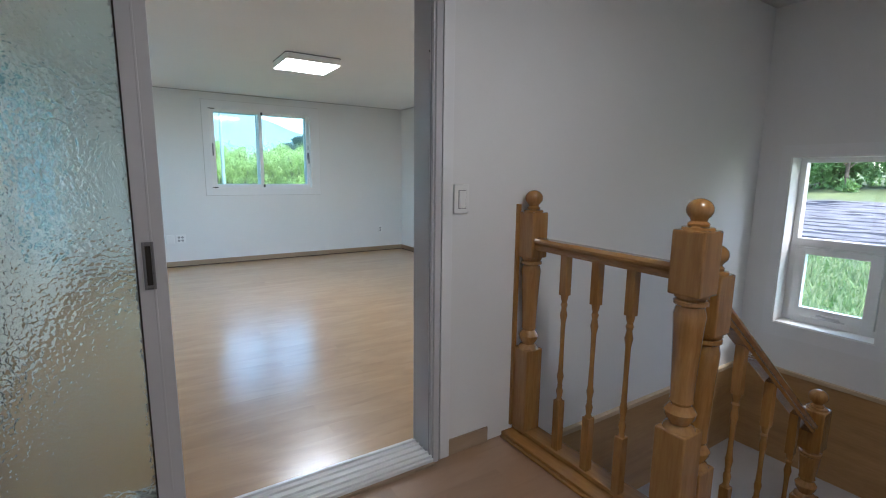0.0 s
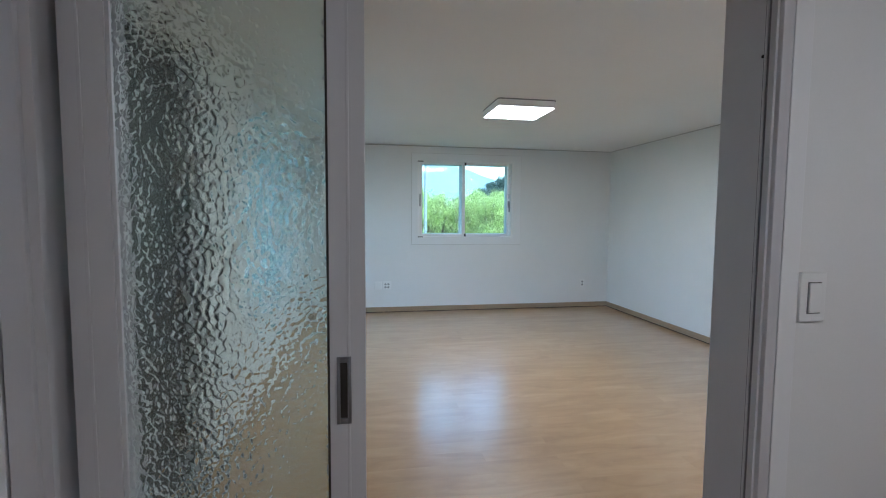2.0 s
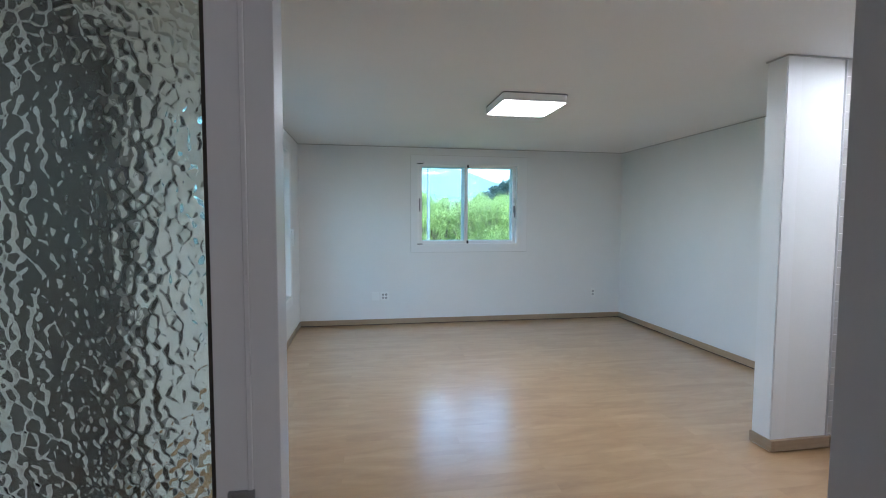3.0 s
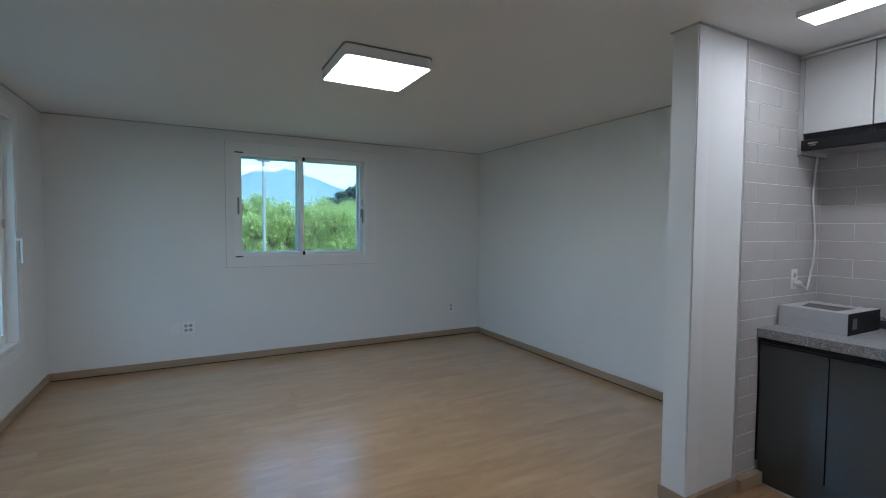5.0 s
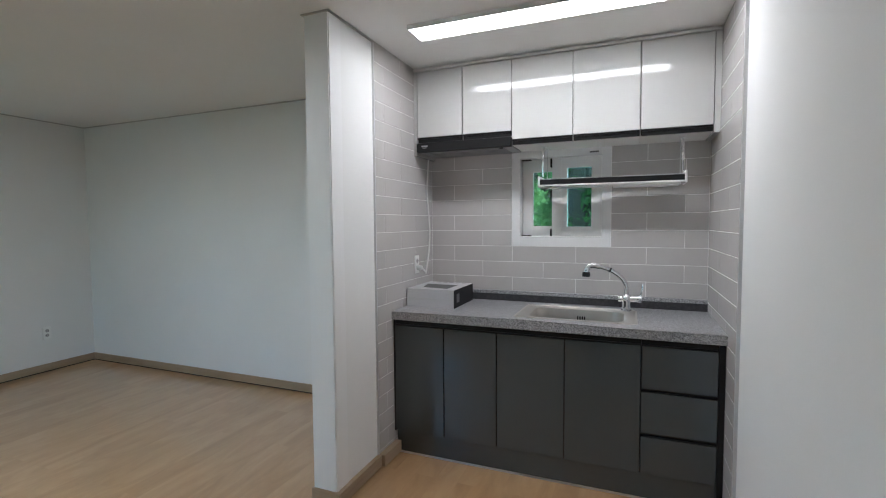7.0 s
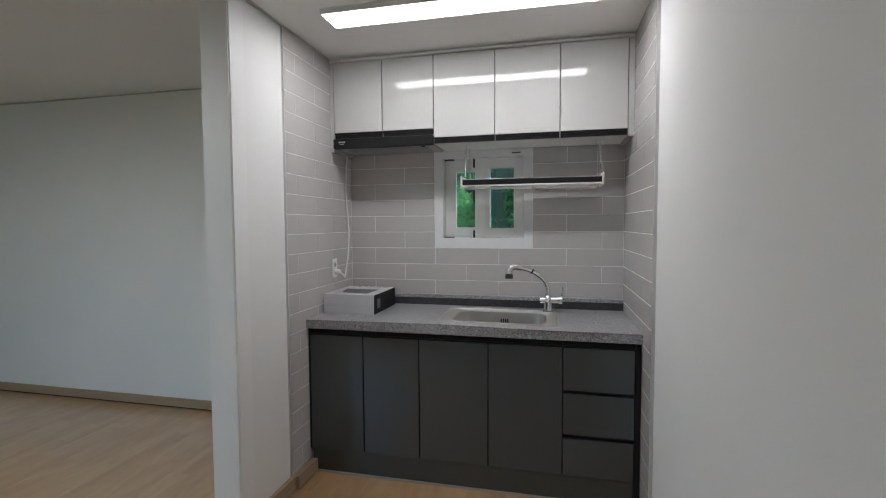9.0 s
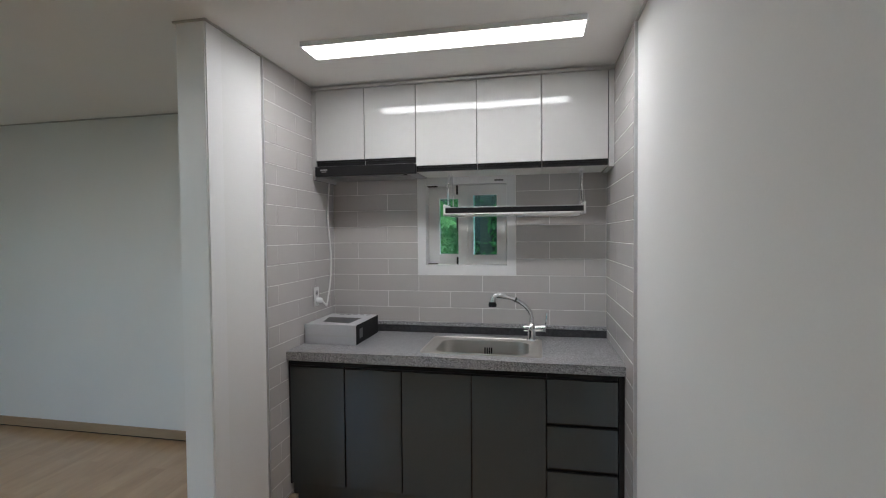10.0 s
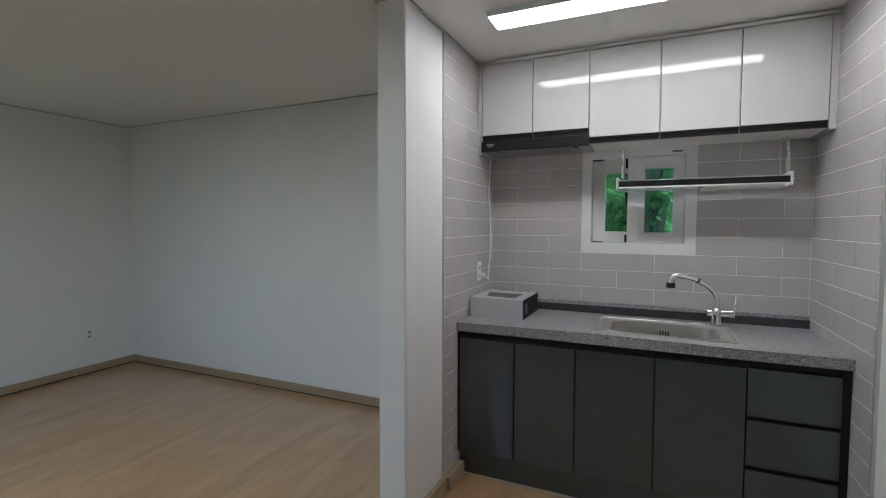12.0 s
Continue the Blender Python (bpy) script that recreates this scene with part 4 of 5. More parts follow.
def carton():
    c = thing("cardboard_box", (3.55, 3.43, 0.88), "flat printed appliance carton, grey top and black end", "box")
    x0, x1, y0, y1, z0, z1 = 3.372, 3.745, 3.270, 3.588, 0.8805, 0.996
    m = two_tone(mat("carton_print_grey", (0.60, 0.60, 0.62), 0.4), (0.56, 0.56, 0.58), (0.64, 0.64, 0.66), 4, 70, 0.06)
    part("carton", abox(x0, x1, y0, y1, z0, z1, bevel=0.002), m, c)
    part("printed_end", abox(x0 + 0.002, x1 - 0.002, y0 - 0.0012, y0 - 0.0002, z0 + 0.001, z1 - 0.002), two_tone(mat("carton_black", (0.02, 0.02, 0.022), 0.6, spec=0.12), (0.016, 0.016, 0.018), (0.028, 0.028, 0.03), 6, 60, 0.05), c, "black printed end")
    bm = bmesh.new()
    quad = [(3.425, 3.335), (3.455, 3.51), (3.61, 3.545), (3.60, 3.325)]
    lo = [bm.verts.new((a, b, z1 + 0.0002)) for a, b in quad]
    hi = [bm.verts.new((a, b, z1 + 0.0009)) for a, b in quad]
    bm.faces.new(lo), bm.faces.new(hi)
    for i in range(4):
        bm.faces.new((lo[i], lo[(i + 1) % 4], hi[(i + 1) % 4], hi[i]))
    part("printed_picture", bm, mat("carton_picture", (0.035, 0.035, 0.04), 0.4), c, "dark appliance picture")
    for k in range(5):
        part("text_bar", abox(x1 - 0.035, x1 - 0.02, y0 + 0.04 + 0.045 * k, y0 + 0.07 + 0.045 * k, z1 + 0.0002, z1 + 0.0009), M_GREYPLASTIC, c)
    part("tape", abox(x0 - 0.0008, x0 - 0.0001, y0 + 0.012, y1 - 0.012, z0 + 0.045, z0 + 0.058), mat("clear_tape", (0.62, 0.62, 0.63), 0.2), c, "clear packing tape")
    part("end_print", abox(x0 + 0.05, x0 + 0.10, y0 - 0.002, y0 - 0.0013, z0 + 0.03, z0 + 0.085), mat("print_grey", (0.12, 0.12, 0.13), 0.4), c)


# ---- sockets and switch ----
def socket(axis, p, out, u, z, holes, w, h, label, plug=False):
    put = placed(axis, p, out)
    loc = (u, p, z - h / 2) if axis == "y" else (p, u, z - h / 2)
    s = thing("wall_socket" if holes else "blank_plate", loc, label, "socket" if holes else "cover plate")
    bm = bmesh.new()
    put(bm, u - w / 2, u + w / 2, -0.008, -0.0003, z - h / 2, z + h / 2, 0.003)
    part("cover_plate", bm, M_WHITEPLASTIC, s)
    k = 1 if axis == "x" else 0
    for du, dz in holes:
        c = [0, 0, z + dz]
        c[k], c[1 - k] = u + du, p - out * 0.008
        sign = -out
        part("outlet", lathe(bmesh.new(), [(0.0195, 0.0), (0.0195, sign * 0.0014), (0.0175, sign * 0.0016)], c, 20, 1 - k), M_WHITEPLASTIC, s)
        c2 = list(c)
        c2[1 - k] = p - out * 0.0097
        part("outlet_well", lathe(bmesh.new(), [(0.0165, 0.0), (0.0165, sign * 0.0006)], c2, 20, 1 - k), mat("outlet_grey", (0.42, 0.42, 0.42), 0.5) if "outlet_grey" not in bpy.data.materials else bpy.data.materials["outlet_grey"], s)
        for e in (-0.0085, 0.0085):
            bm = bmesh.new()
            put(bm, u + du + e - 0.0026, u + du + e + 0.0026, -0.0112, -0.0104, z + dz - 0.0026, z + dz + 0.0026)
            part("pin_hole", bm, M_BLACK, s)
    return s


def plugs_and_switch():
    four = [(-0.021, 0.022), (0.021, 0.022), (-0.021, -0.022), (0.021, -0.022)]
    socket("y", N_Y, 1, 0.38, 0.39, four, 0.118, 0.118, "white four-way wall socket above the baseboard")
    socket("y", N_Y, 1, 0.255, 0.39, [], 0.10, 0.118, "blank white cover plate beside the socket")
    socket("y", N_Y, 1, 3.414, 0.375, [(0, 0.022), (0, -0.022)], 0.07, 0.118, "white double wall socket above the baseboard")
    socket("x", W_X, -1, 4.075, 0.40, [(0, 0.022), (0, -0.022)], 0.07, 0.118, "white double wall socket beside the wide window")
    s = socket("y", 3.598, 1, 3.535, 1.135, [(0, 0.022), (0, -0.022)], 0.066, 0.118, "white socket on the tiles with a plug")
    pl = thing("power_cord", (3.535, 3.5800, 1.113), "white power cord from the hood to the socket", "cord")
    bm = lathe(bmesh.new(), [(0.017, 0.0), (0.018, -0.022), (0.011, -0.034)], (3.535, 3.5865, 1.113), 16, 1)
    part("plug", bm, M_WHITEPLASTIC, pl)
    line = bend([(3.535, 3.5550, 1.112), (3.552, 3.5400, 1.085), (3.60, 3.5550, 1.075), (3.665, 3.5750, 1.12), (3.715, 3.5820, 1.22), (3.735, 3.5840, 1.36), (3.718, 3.5860, 1.50), (3.70, 3.5870, 1.62), (3.712, 3.5860, 1.76), (3.72, 3.5800, 1.873)], 8)
    part("cable", tube(bmesh.new(), line, 0.0055, 8), M_WHITEPLASTIC, pl)
    sw = thing("light_switch", (1.08, HALL_Y, 1.159), "white rocker light switch beside the sliding door", "light switch")
    part("switch_plate", abox(1.042, 1.114, HALL_Y - 0.010, HALL_Y - 0.0003, 1.159, 1.277, bevel=0.003), M_WHITEPLASTIC, sw)
    part("rocker", abox(1.064, 1.096, HALL_Y - 0.015, HALL_Y - 0.0101, 1.181, 1.251, bevel=0.002), M_WHITEPLASTIC, sw)
    # The rocker's shadow outline is a thin grey plate behind it.
    part("rocker_gap_shade", abox(1.0615, 1.0985, HALL_Y - 0.0107, HALL_Y - 0.0099, 1.1785, 1.2535), M_GREYPLASTIC, sw, "dark grey plate for the shadow round the rocker")


base_units()
worktop()
sink()
faucet()
upper_units()
range_hood()
dish_rack()
carton()
plugs_and_switch()


# ---- stair ----
def newel(x, y, base, height, w=0.094, label="turned oak newel post with a ball top"):
    n = thing("newel_post", (x, y, base), label, "newel post", "stair newel posts")
    h = w / 2
    up0 = height - 0.30
    lo1 = 0.39
    bm = abox(x - h, x + h, y - h, y + h, base, base + lo1, bevel=0.006)
    part("lower_block", bm, M_RAIL, n)
    L = up0 - lo1
    prof = [(h * 0.98, lo1 - 0.002), (h * 0.86, lo1 + 0.012), (h * 0.62, lo1 + 0.02), (h * 0.9, lo1 + 0.045), (h * 0.95, lo1 + 0.06), (h * 0.62, lo1 + 0.085), (h * 0.72, lo1 + 0.095), (h * 0.66, lo1 + 0.105),
            (h * 0.78, lo1 + L * 0.55), (h * 0.88, lo1 + L * 0.78), (h * 0.93, lo1 + L * 0.86), (h * 0.80, up0 - 0.035), (h * 0.98, up0 - 0.028), (h * 0.98, up0 - 0.018), (h * 0.86, up0 - 0.014), (h * 0.97, up0 - 0.006), (h * 0.97, up0 + 0.002)]
    part("turned_shaft", lathe(bmesh.new(), [(r, z + base) for r, z in prof], (x, y, 0), 24), M_RAIL, n)
    top = base + height - 0.085
    bm = bmesh.new()
    box(bm, x - h, x + h, y - h, y + h, base + up0, top - 0.012, 0.007)
    lathe(bm, [(h * 1.0, top - 0.022), (h * 0.88, top - 0.004), (h * 0.55, top)], (x, y, 0), 24)
    part("upper_block", bm, M_RAIL, n)
    r, q = 0.034, 0.039
    prof = [(h * 0.58, top - 0.001), (h * 0.62, top + 0.006), (h * 0.45, top + 0.014)] + [(max(q * math.sin(a), 0.001), top + 0.048 - r * math.cos(a) * 1.02) for a in [0.75 + k * (math.pi - 0.76) / 9 for k in range(10)]]
    part("ball_top", lathe(bmesh.new(), prof, (x, y, 0), 24), M_RAIL, n)
    return n


def baluster(x, y, z0, z1, low=0.225, high=0.17, w=0.034):
    b = thing("baluster", (x, y, z0), "slim turned oak baluster", "baluster", "stair balusters")
    h = w / 2
    bm = bmesh.new()
    box(bm, x - h, x + h, y - h, y + h, z0, z0 + low, 0.002)
    box(bm, x - h, x + h, y - h, y + h, z1 - high, z1, 0.002)
    a, e = z0 + low, z1 - high
    L = e - a
    prof = [(h * 0.95, a - 0.002), (h * 0.6, a + 0.012), (h * 0.75, a + 0.03), (h * 0.85, a + 0.045), (h * 0.55, a + 0.06), (h * 0.68, a + 0.066), (h * 0.55, a + 0.075), (h * 0.85, a + 0.11), (h * 0.62, a + 0.13), (h * 0.52, a + L * 0.5),
            (h * 0.60, e - 0.115), (h * 0.9, e - 0.085), (h * 0.6, e - 0.055), (h * 0.85, e - 0.04), (h * 0.6, e - 0.03), (h * 0.85, e - 0.014), (h * 0.95, e + 0.002)]
    lathe(bm, [(r, z) for r, z in prof], (x, y, 0), 14)
    part("spindle", bm, M_RAIL, b)
    return b


def rail_bar(name, a, b, label, material):
    """A moulded handrail from a to b (centre of its top)."""
    r = thing(name, a, label, "handrail")
    A, B = Vector(a), Vector(b)
    d = (B - A).normalized()
    side = d.cross(Vector((0, 0, 1))).normalized()
    up = side.cross(d)
    prof = [(-0.022, -0.052), (-0.026, -0.040), (-0.022, -0.030), (-0.031, -0.020), (-0.031, -0.012), (-0.022, -0.002), (0.0, 0.003), (0.022, -0.002), (0.031, -0.012), (0.031, -0.020), (0.022, -0.030), (0.026, -0.040), (0.022, -0.052)]
    bm = bmesh.new()
    ends = [[bm.verts.new(p + side * s + up * t) for s, t in prof] for p in (A, B)]
    n = len(prof)
    for i in range(n):
        bm.faces.new((ends[0][i], ends[0][(i + 1) % n], ends[1][(i + 1) % n], ends[1][i]))
    bm.faces.new(ends[0]), bm.faces.new(ends[1])
    part("rail", bm, material, r)


def stairs():
    # curb along the stair opening
    structure("stair_curb", abox(1.335, 1.505, 0.80, HALL_Y, HALL - 0.24, HALL + 0.022, bevel=0.005), M_RAIL_H, "varnished oak edge board of the stair opening")
    structure("stair_curb_strip", abox(1.398, 1.488, 0.80, HALL_Y, HALL + 0.0222, HALL + 0.044, bevel=0.005), M_RAIL_H, "oak sole plate under the balusters")
    structure("hall_edge_bead", abox(1.318, 1.3348, 0.80, HALL_Y - 0.011, HALL, HALL + 0.012, bevel=0.004), M_RAIL_H, "oak bead at the hall floor")
    sole = HALL + 0.044
    newel(1.437, 1.640, sole, 1.255 - sole)
    newel(1.402, 0.892, HALL + 0.022, 1.256 - HALL - 0.022, 0.104)
    structure("trim_newel_board", abox(1.380, 1.40, HALL_Y - 0.012, HALL_Y - 0.0002, sole, 1.19), M_RAIL, "oak strip on the wall behind the post")
    rail_bar("handrail", (1.433, 1.594, 1.048), (1.404, 0.943, 1.048), "moulded varnished oak handrail", M_RAIL_H)
    for y in (1.425, 1.262, 1.105):
        baluster(1.404 + (y - 0.892) * 0.04, y, sole, 1.0)
    # flight going down beside the railing
    y0, y1 = -0.90, 0.84
    for k in range(4):
        x = 1.335 + 0.27 * k
        z = HALL - 0.175 * k
        st = thing("stair_step", (x, 0.35, z - 0.175), "varnished oak step of the upper flight", "stair step", "upper flight")
        part("tread", abox(x - 0.02 if k else x + 0.0005, x + 0.27, y0, y1, z - 0.03, z + 0.0 if k else z + 0.0), M_RAIL_H, st)
        part("riser", abox(x + 0.252, x + 0.2695, y0, y1, z - 0.175, z - 0.0302), M_PANEL, st)
    structure("stair_string", boxes((1.505, 1.80, 0.8602, 0.93, -1.2, HALL - 0.16), (1.80, 2.10, 0.8602, 0.93, -1.2, HALL - 0.33), (2.10, 2.42, 0.8602, 0.93, -1.2, HALL - 0.52)), M_PANEL, "oak panel below the upper flight")
    newel(1.538, 0.900, HALL - 0.16, 1.106 - (HALL - 0.16))
    newel(2.604, 0.900, LANDING, 0.340 - LANDING)
    rail_bar("handrail", (1.585, 0.900, 0.925), (2.557, 0.900, 0.190), "sloping varnished oak handrail", M_RAIL_H)
    for x in (1.79, 2.07, 2.36):
        z = 0.925 - (x - 1.585) * 0.756
        baluster(x, 0.900, z - 0.92, z - 0.045, 0.30, 0.2)
    for x in (1.505,):
        structure("stair_opening_face", abox(1.4855, 1.5045, 0.86, HALL_Y - 0.0122, -1.0, HALL - 0.2402), M_PANEL, "oak panel under the hall edge")
    # landing, lower flight, wood wainscot
    structure("landing", abox(2.42, STAIR_E, -0.9, HALL_Y, LANDING - 0.18, LANDING), M_TREAD, "grey vinyl stair landing", False)
    for k in range(4):
        x = 2.42 - 0.26 * (k + 1)
        z = LANDING - 0.175 * (k + 1)
        st = thing("stair_step", (x, 1.3, z - 0.175), "grey vinyl stair step with an oak riser", "stair step", "lower flight")
        part("tread", abox(x, x + 0.2595, 0.932, HALL_Y - 0.0182, z - 0.03, z), M_TREAD, st)
        part("riser", abox(x + 0.242, x + 0.2595, 0.932, HALL_Y - 0.0182, z + 0.0002, z + 0.1748), M_PANEL, st)
    structure("stair_bottom", abox(0.4, 2.42, 0.862, HALL_Y, -1.6, -1.48), M_TREAD, "lower stair floor", False)
    structure("stair_closing_wall", abox(0.9, 1.335, 0.86, HALL_Y, -3.0, HALL - 0.2002), M_PAPER, "wall below the hall floor", False)
    structure("wainscot_south", abox(1.505, STAIR_E - 0.0182, HALL_Y - 0.018, HALL_Y - 0.0002, -1.6, -0.02, bevel=0.001), M_PANEL, "oak-veneer panel along the stairwell wall")
    structure("wainscot_cap_south", abox(1.505, STAIR_E - 0.03, HALL_Y - 0.030, HALL_Y - 0.0002, -0.0198, 0.008, bevel=0.005), M_CAP, "pale oak cap moulding")
    structure("wainscot_east", abox(STAIR_E - 0.018, STAIR_E - 0.0002, -0.9, HALL_Y - 0.0002, LANDING, 0.02, bevel=0.001), M_PANEL, "oak-veneer panel below the stair window")
    structure("wainscot_cap_east", abox(STAIR_E - 0.030, STAIR_E - 0.0002, -0.9, HALL_Y - 0.0302, 0.0202, 0.048, bevel=0.005), M_CAP, "pale oak cap moulding")


stairs()


# ---- outside ----
M_GRASS = two_tone(mat("grass", (0.06, 0.09, 0.025), 0.9), (0.045, 0.075, 0.022), (0.085, 0.11, 0.04), 0.35, 3.0, 0.6, 0.1)


def leaf_material(name, a, b):
    m = mat(name, a, 0.6)
    g = node(m, "NewGeometry")
    c = ramp(m, g.outputs["Random Per Island"], (0.0, a), (1.0, b))
    shade(m, c)
    t, mx = node(m, "BsdfTranslucent"), node(m, "MixShader")
    mx.inputs[0].default_value = 0.58
    join(m, c, t.inputs["Color"])
    join(m, m.node_tree.nodes["Principled BSDF"].outputs[0], mx.inputs[1])
    join(m, t.outputs[0], mx.inputs[2])
    join(m, mx.outputs[0], m.node_tree.nodes["Material Output"].inputs["Surface"])
    return m


M_WILLOW = leaf_material("willow_leaf", (0.33, 0.43, 0.15), (0.44, 0.53, 0.22))
M_LEAF = leaf_material("tree_leaf", (0.13, 0.26, 0.085), (0.25, 0.41, 0.16))
# Hill leaves: dark green with distance haze mixed into the colour.
M_HAZELEAF = leaf_material("hazy_hill_leaf", (0.075, 0.12, 0.11), (0.11, 0.16, 0.135))
M_BARK = two_tone(mat("bark", (0.12, 0.09, 0.07), 0.9), (0.08, 0.06, 0.05), (0.17, 0.13, 0.10), 4, 30, 0.6, 0.01)


def leaves(rng, centres, radii, count, size, droop=0.0):
    """Small leaf blades scattered through clumps."""
    pick = rng.integers(0, len(centres), count)
    d = rng.normal(size=(count, 3))
    d /= np.linalg.norm(d, axis=1)[:, None]
    pos = np.asarray(centres)[pick] + d * (np.asarray(radii)[pick] * rng.uniform(0.45, 1.05, count))[:, None]
    a = rng.normal(size=(count, 3))
    a[:, 2] -= droop
    a /= np.linalg.norm(a, axis=1)[:, None]
    b = np.cross(a, rng.normal(size=(count, 3)))
    b /= np.linalg.norm(b, axis=1)[:, None]
    s = size * rng.uniform(0.6, 1.4, count)[:, None]
    long = 1.0 + droop
    verts = np.stack([pos - a * s * long, pos + b * s * 0.5, pos + a * s * long, pos - b * s * 0.5], axis=1).reshape(-1, 3)
    me = bpy.data.meshes.new("crown")
    me.from_pydata(verts.tolist(), [], np.arange(count * 4).reshape(-1, 4).tolist())
    return me


def tree(name, x, y, ground, height, spread, material, count, size, label, seed, droop=0.0, clumps=22, bare=0.3, group=""):
    rng = np.random.default_rng(seed)
    t = thing(name, (x, y, ground), label, "tree", group)
    bm = bmesh.new()
    tube(bm, bend([(x, y, ground - 0.1), (x + rng.normal() * 0.1, y, ground + height * 0.3), (x + rng.normal() * 0.2, y + rng.normal() * 0.2, ground + height * 0.8)], 5), height * 0.016 + 0.03, 8)
    centres, radii = [], []
    for k in range(clumps):
        a, h = rng.uniform(0, 2 * math.pi), rng.uniform(bare, 1.0)
        r = spread * math.sqrt(rng.uniform(0.05, 1)) * (1.15 - 0.75 * h)
        c = (x + r * math.cos(a), y + r * math.sin(a), ground + height * h)
        centres.append(c)
        radii.append(spread * rng.uniform(0.22, 0.42))
        if k % 2 == 0:
            tube(bm, bend([(x, y, ground + height * h * 0.55), ((x + c[0]) / 2, (y + c[1]) / 2, ground + height * h * 0.85), c], 3), height * 0.006 + 0.01, 6)
    part("trunk", bm, M_BARK, t)
    me = leaves(rng, centres, radii, count, size, droop)
    me.materials.append(material)
    ob = new("crown", me)
    ob.parent, ob.matrix_parent_inverse = t, Matrix.Translation(t.location).inverted()
    return t


def terrain():
    xs, ys = np.linspace(-400, 400, 81), np.linspace(-400, 700, 111)
    verts = []
    for y in ys:
        for x in xs:
            z = -2.9 + max(0, min(x - 8, 60)) * 0.095 if y < 60 else -2.9 + max(0, min(x - 8, 60)) * 0.095 * max(0, 1 - (y - 60) / 40)
            verts.append((x, y, z + 0.25 * noise.noise((x * 0.05, y * 0.05, 0))))
    nx = len(xs)
    faces = [(j * nx + i, j * nx + i + 1, (j + 1) * nx + i + 1, (j + 1) * nx + i) for j in range(len(ys) - 1) for i in range(nx - 1)]
    me = bpy.data.meshes.new("ground")
    me.from_pydata(verts, [], faces)
    me.materials.append(M_GRASS)
    smooth(me)
    tagged(new("ground", me), "grassy ground around the house", kind="structure")


terrain()


def ridge(name, y, x0, x1, height, roughness, colour_a, colour_b, label, seed, depth=120, glow_up=0.0):
    rng = np.random.default_rng(seed)
    n, m = 140, 14
    verts = []
    for j in range(m):
        for i in range(n):
            u, v = i / (n - 1), j / (m - 1)
            x = x0 + (x1 - x0) * u
            h = height(x) * math.sin(v * math.pi / 2) ** 0.8
            h += roughness * noise.fractal((x * 0.02 + seed, v * 3, 0.3), 0.9, 2.1, 5) * v
            verts.append((x, y + depth * v, -4 + h))
    faces = [(j * n + i, j * n + i + 1, (j + 1) * n + i + 1, (j + 1) * n + i) for j in range(m - 1) for i in range(n - 1)]
    me = bpy.data.meshes.new(name)
    me.from_pydata(verts, [], faces)
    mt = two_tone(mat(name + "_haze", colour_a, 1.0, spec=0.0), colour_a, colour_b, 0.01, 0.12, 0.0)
    me.materials.append(mt)
    smooth(me)
    tagged(new(name, me), label, kind="structure")


# Air haze is put into the ridge colours, bluer for the farther one.
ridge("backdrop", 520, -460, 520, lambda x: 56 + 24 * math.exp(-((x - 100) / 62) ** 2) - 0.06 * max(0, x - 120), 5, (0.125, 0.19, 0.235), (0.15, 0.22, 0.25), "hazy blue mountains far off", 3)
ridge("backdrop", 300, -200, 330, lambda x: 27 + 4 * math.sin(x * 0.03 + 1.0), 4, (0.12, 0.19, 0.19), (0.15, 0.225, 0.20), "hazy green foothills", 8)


def north_view():
    rng = np.random.default_rng(5)
    for k in range(38):
        x = -1.5 + 0.40 * k + rng.uniform(-0.3, 0.3)
        tree("willow_shrub", x, (27 if k % 2 else 32) + rng.uniform(-1.5, 1.5), -2.9, (4.7 if k % 2 else 5.4) + rng.uniform(-0.4, 0.8), 1.15, M_WILLOW, 12000, 0.036, "bright yellow-green willow shrub", 20 + k, 1.3, 130, 0.03, "willow shrubs")
    for k in range(26):
        x = 18.5 + 0.62 * k + rng.uniform(-0.4, 0.4)
        h = 5.6 + 0.56 * max(0.0, x - 18.5) + rng.uniform(-0.5, 0.5)
        tree("hill_tree", x, 85 + (k % 3) * 3 + rng.uniform(-1, 1), -1.5, h, 1.9, M_HAZELEAF, 3600, 0.15, "dark green hillside tree with distance haze in its leaf colour", 60 + k, 0.0, 34, 0.05, "hillside trees")
    p = thing("street_lamp", (2.9, 22.0, -2.9), "pale slim lamp post in the field", "street lamp")
    m = mat("galvanised", (0.21, 0.25, 0.27), 0.6, 0.1)
    part("pole", lathe(bmesh.new(), [(0.09, 0), (0.075, 2.0), (0.06, 6.9)], (2.9, 22.0, -2.9), 12), m, p)
    part("lamp_head", abox(2.65, 3.15, 21.9, 22.1, 4.0, 4.09, bevel=0.03), m, p)


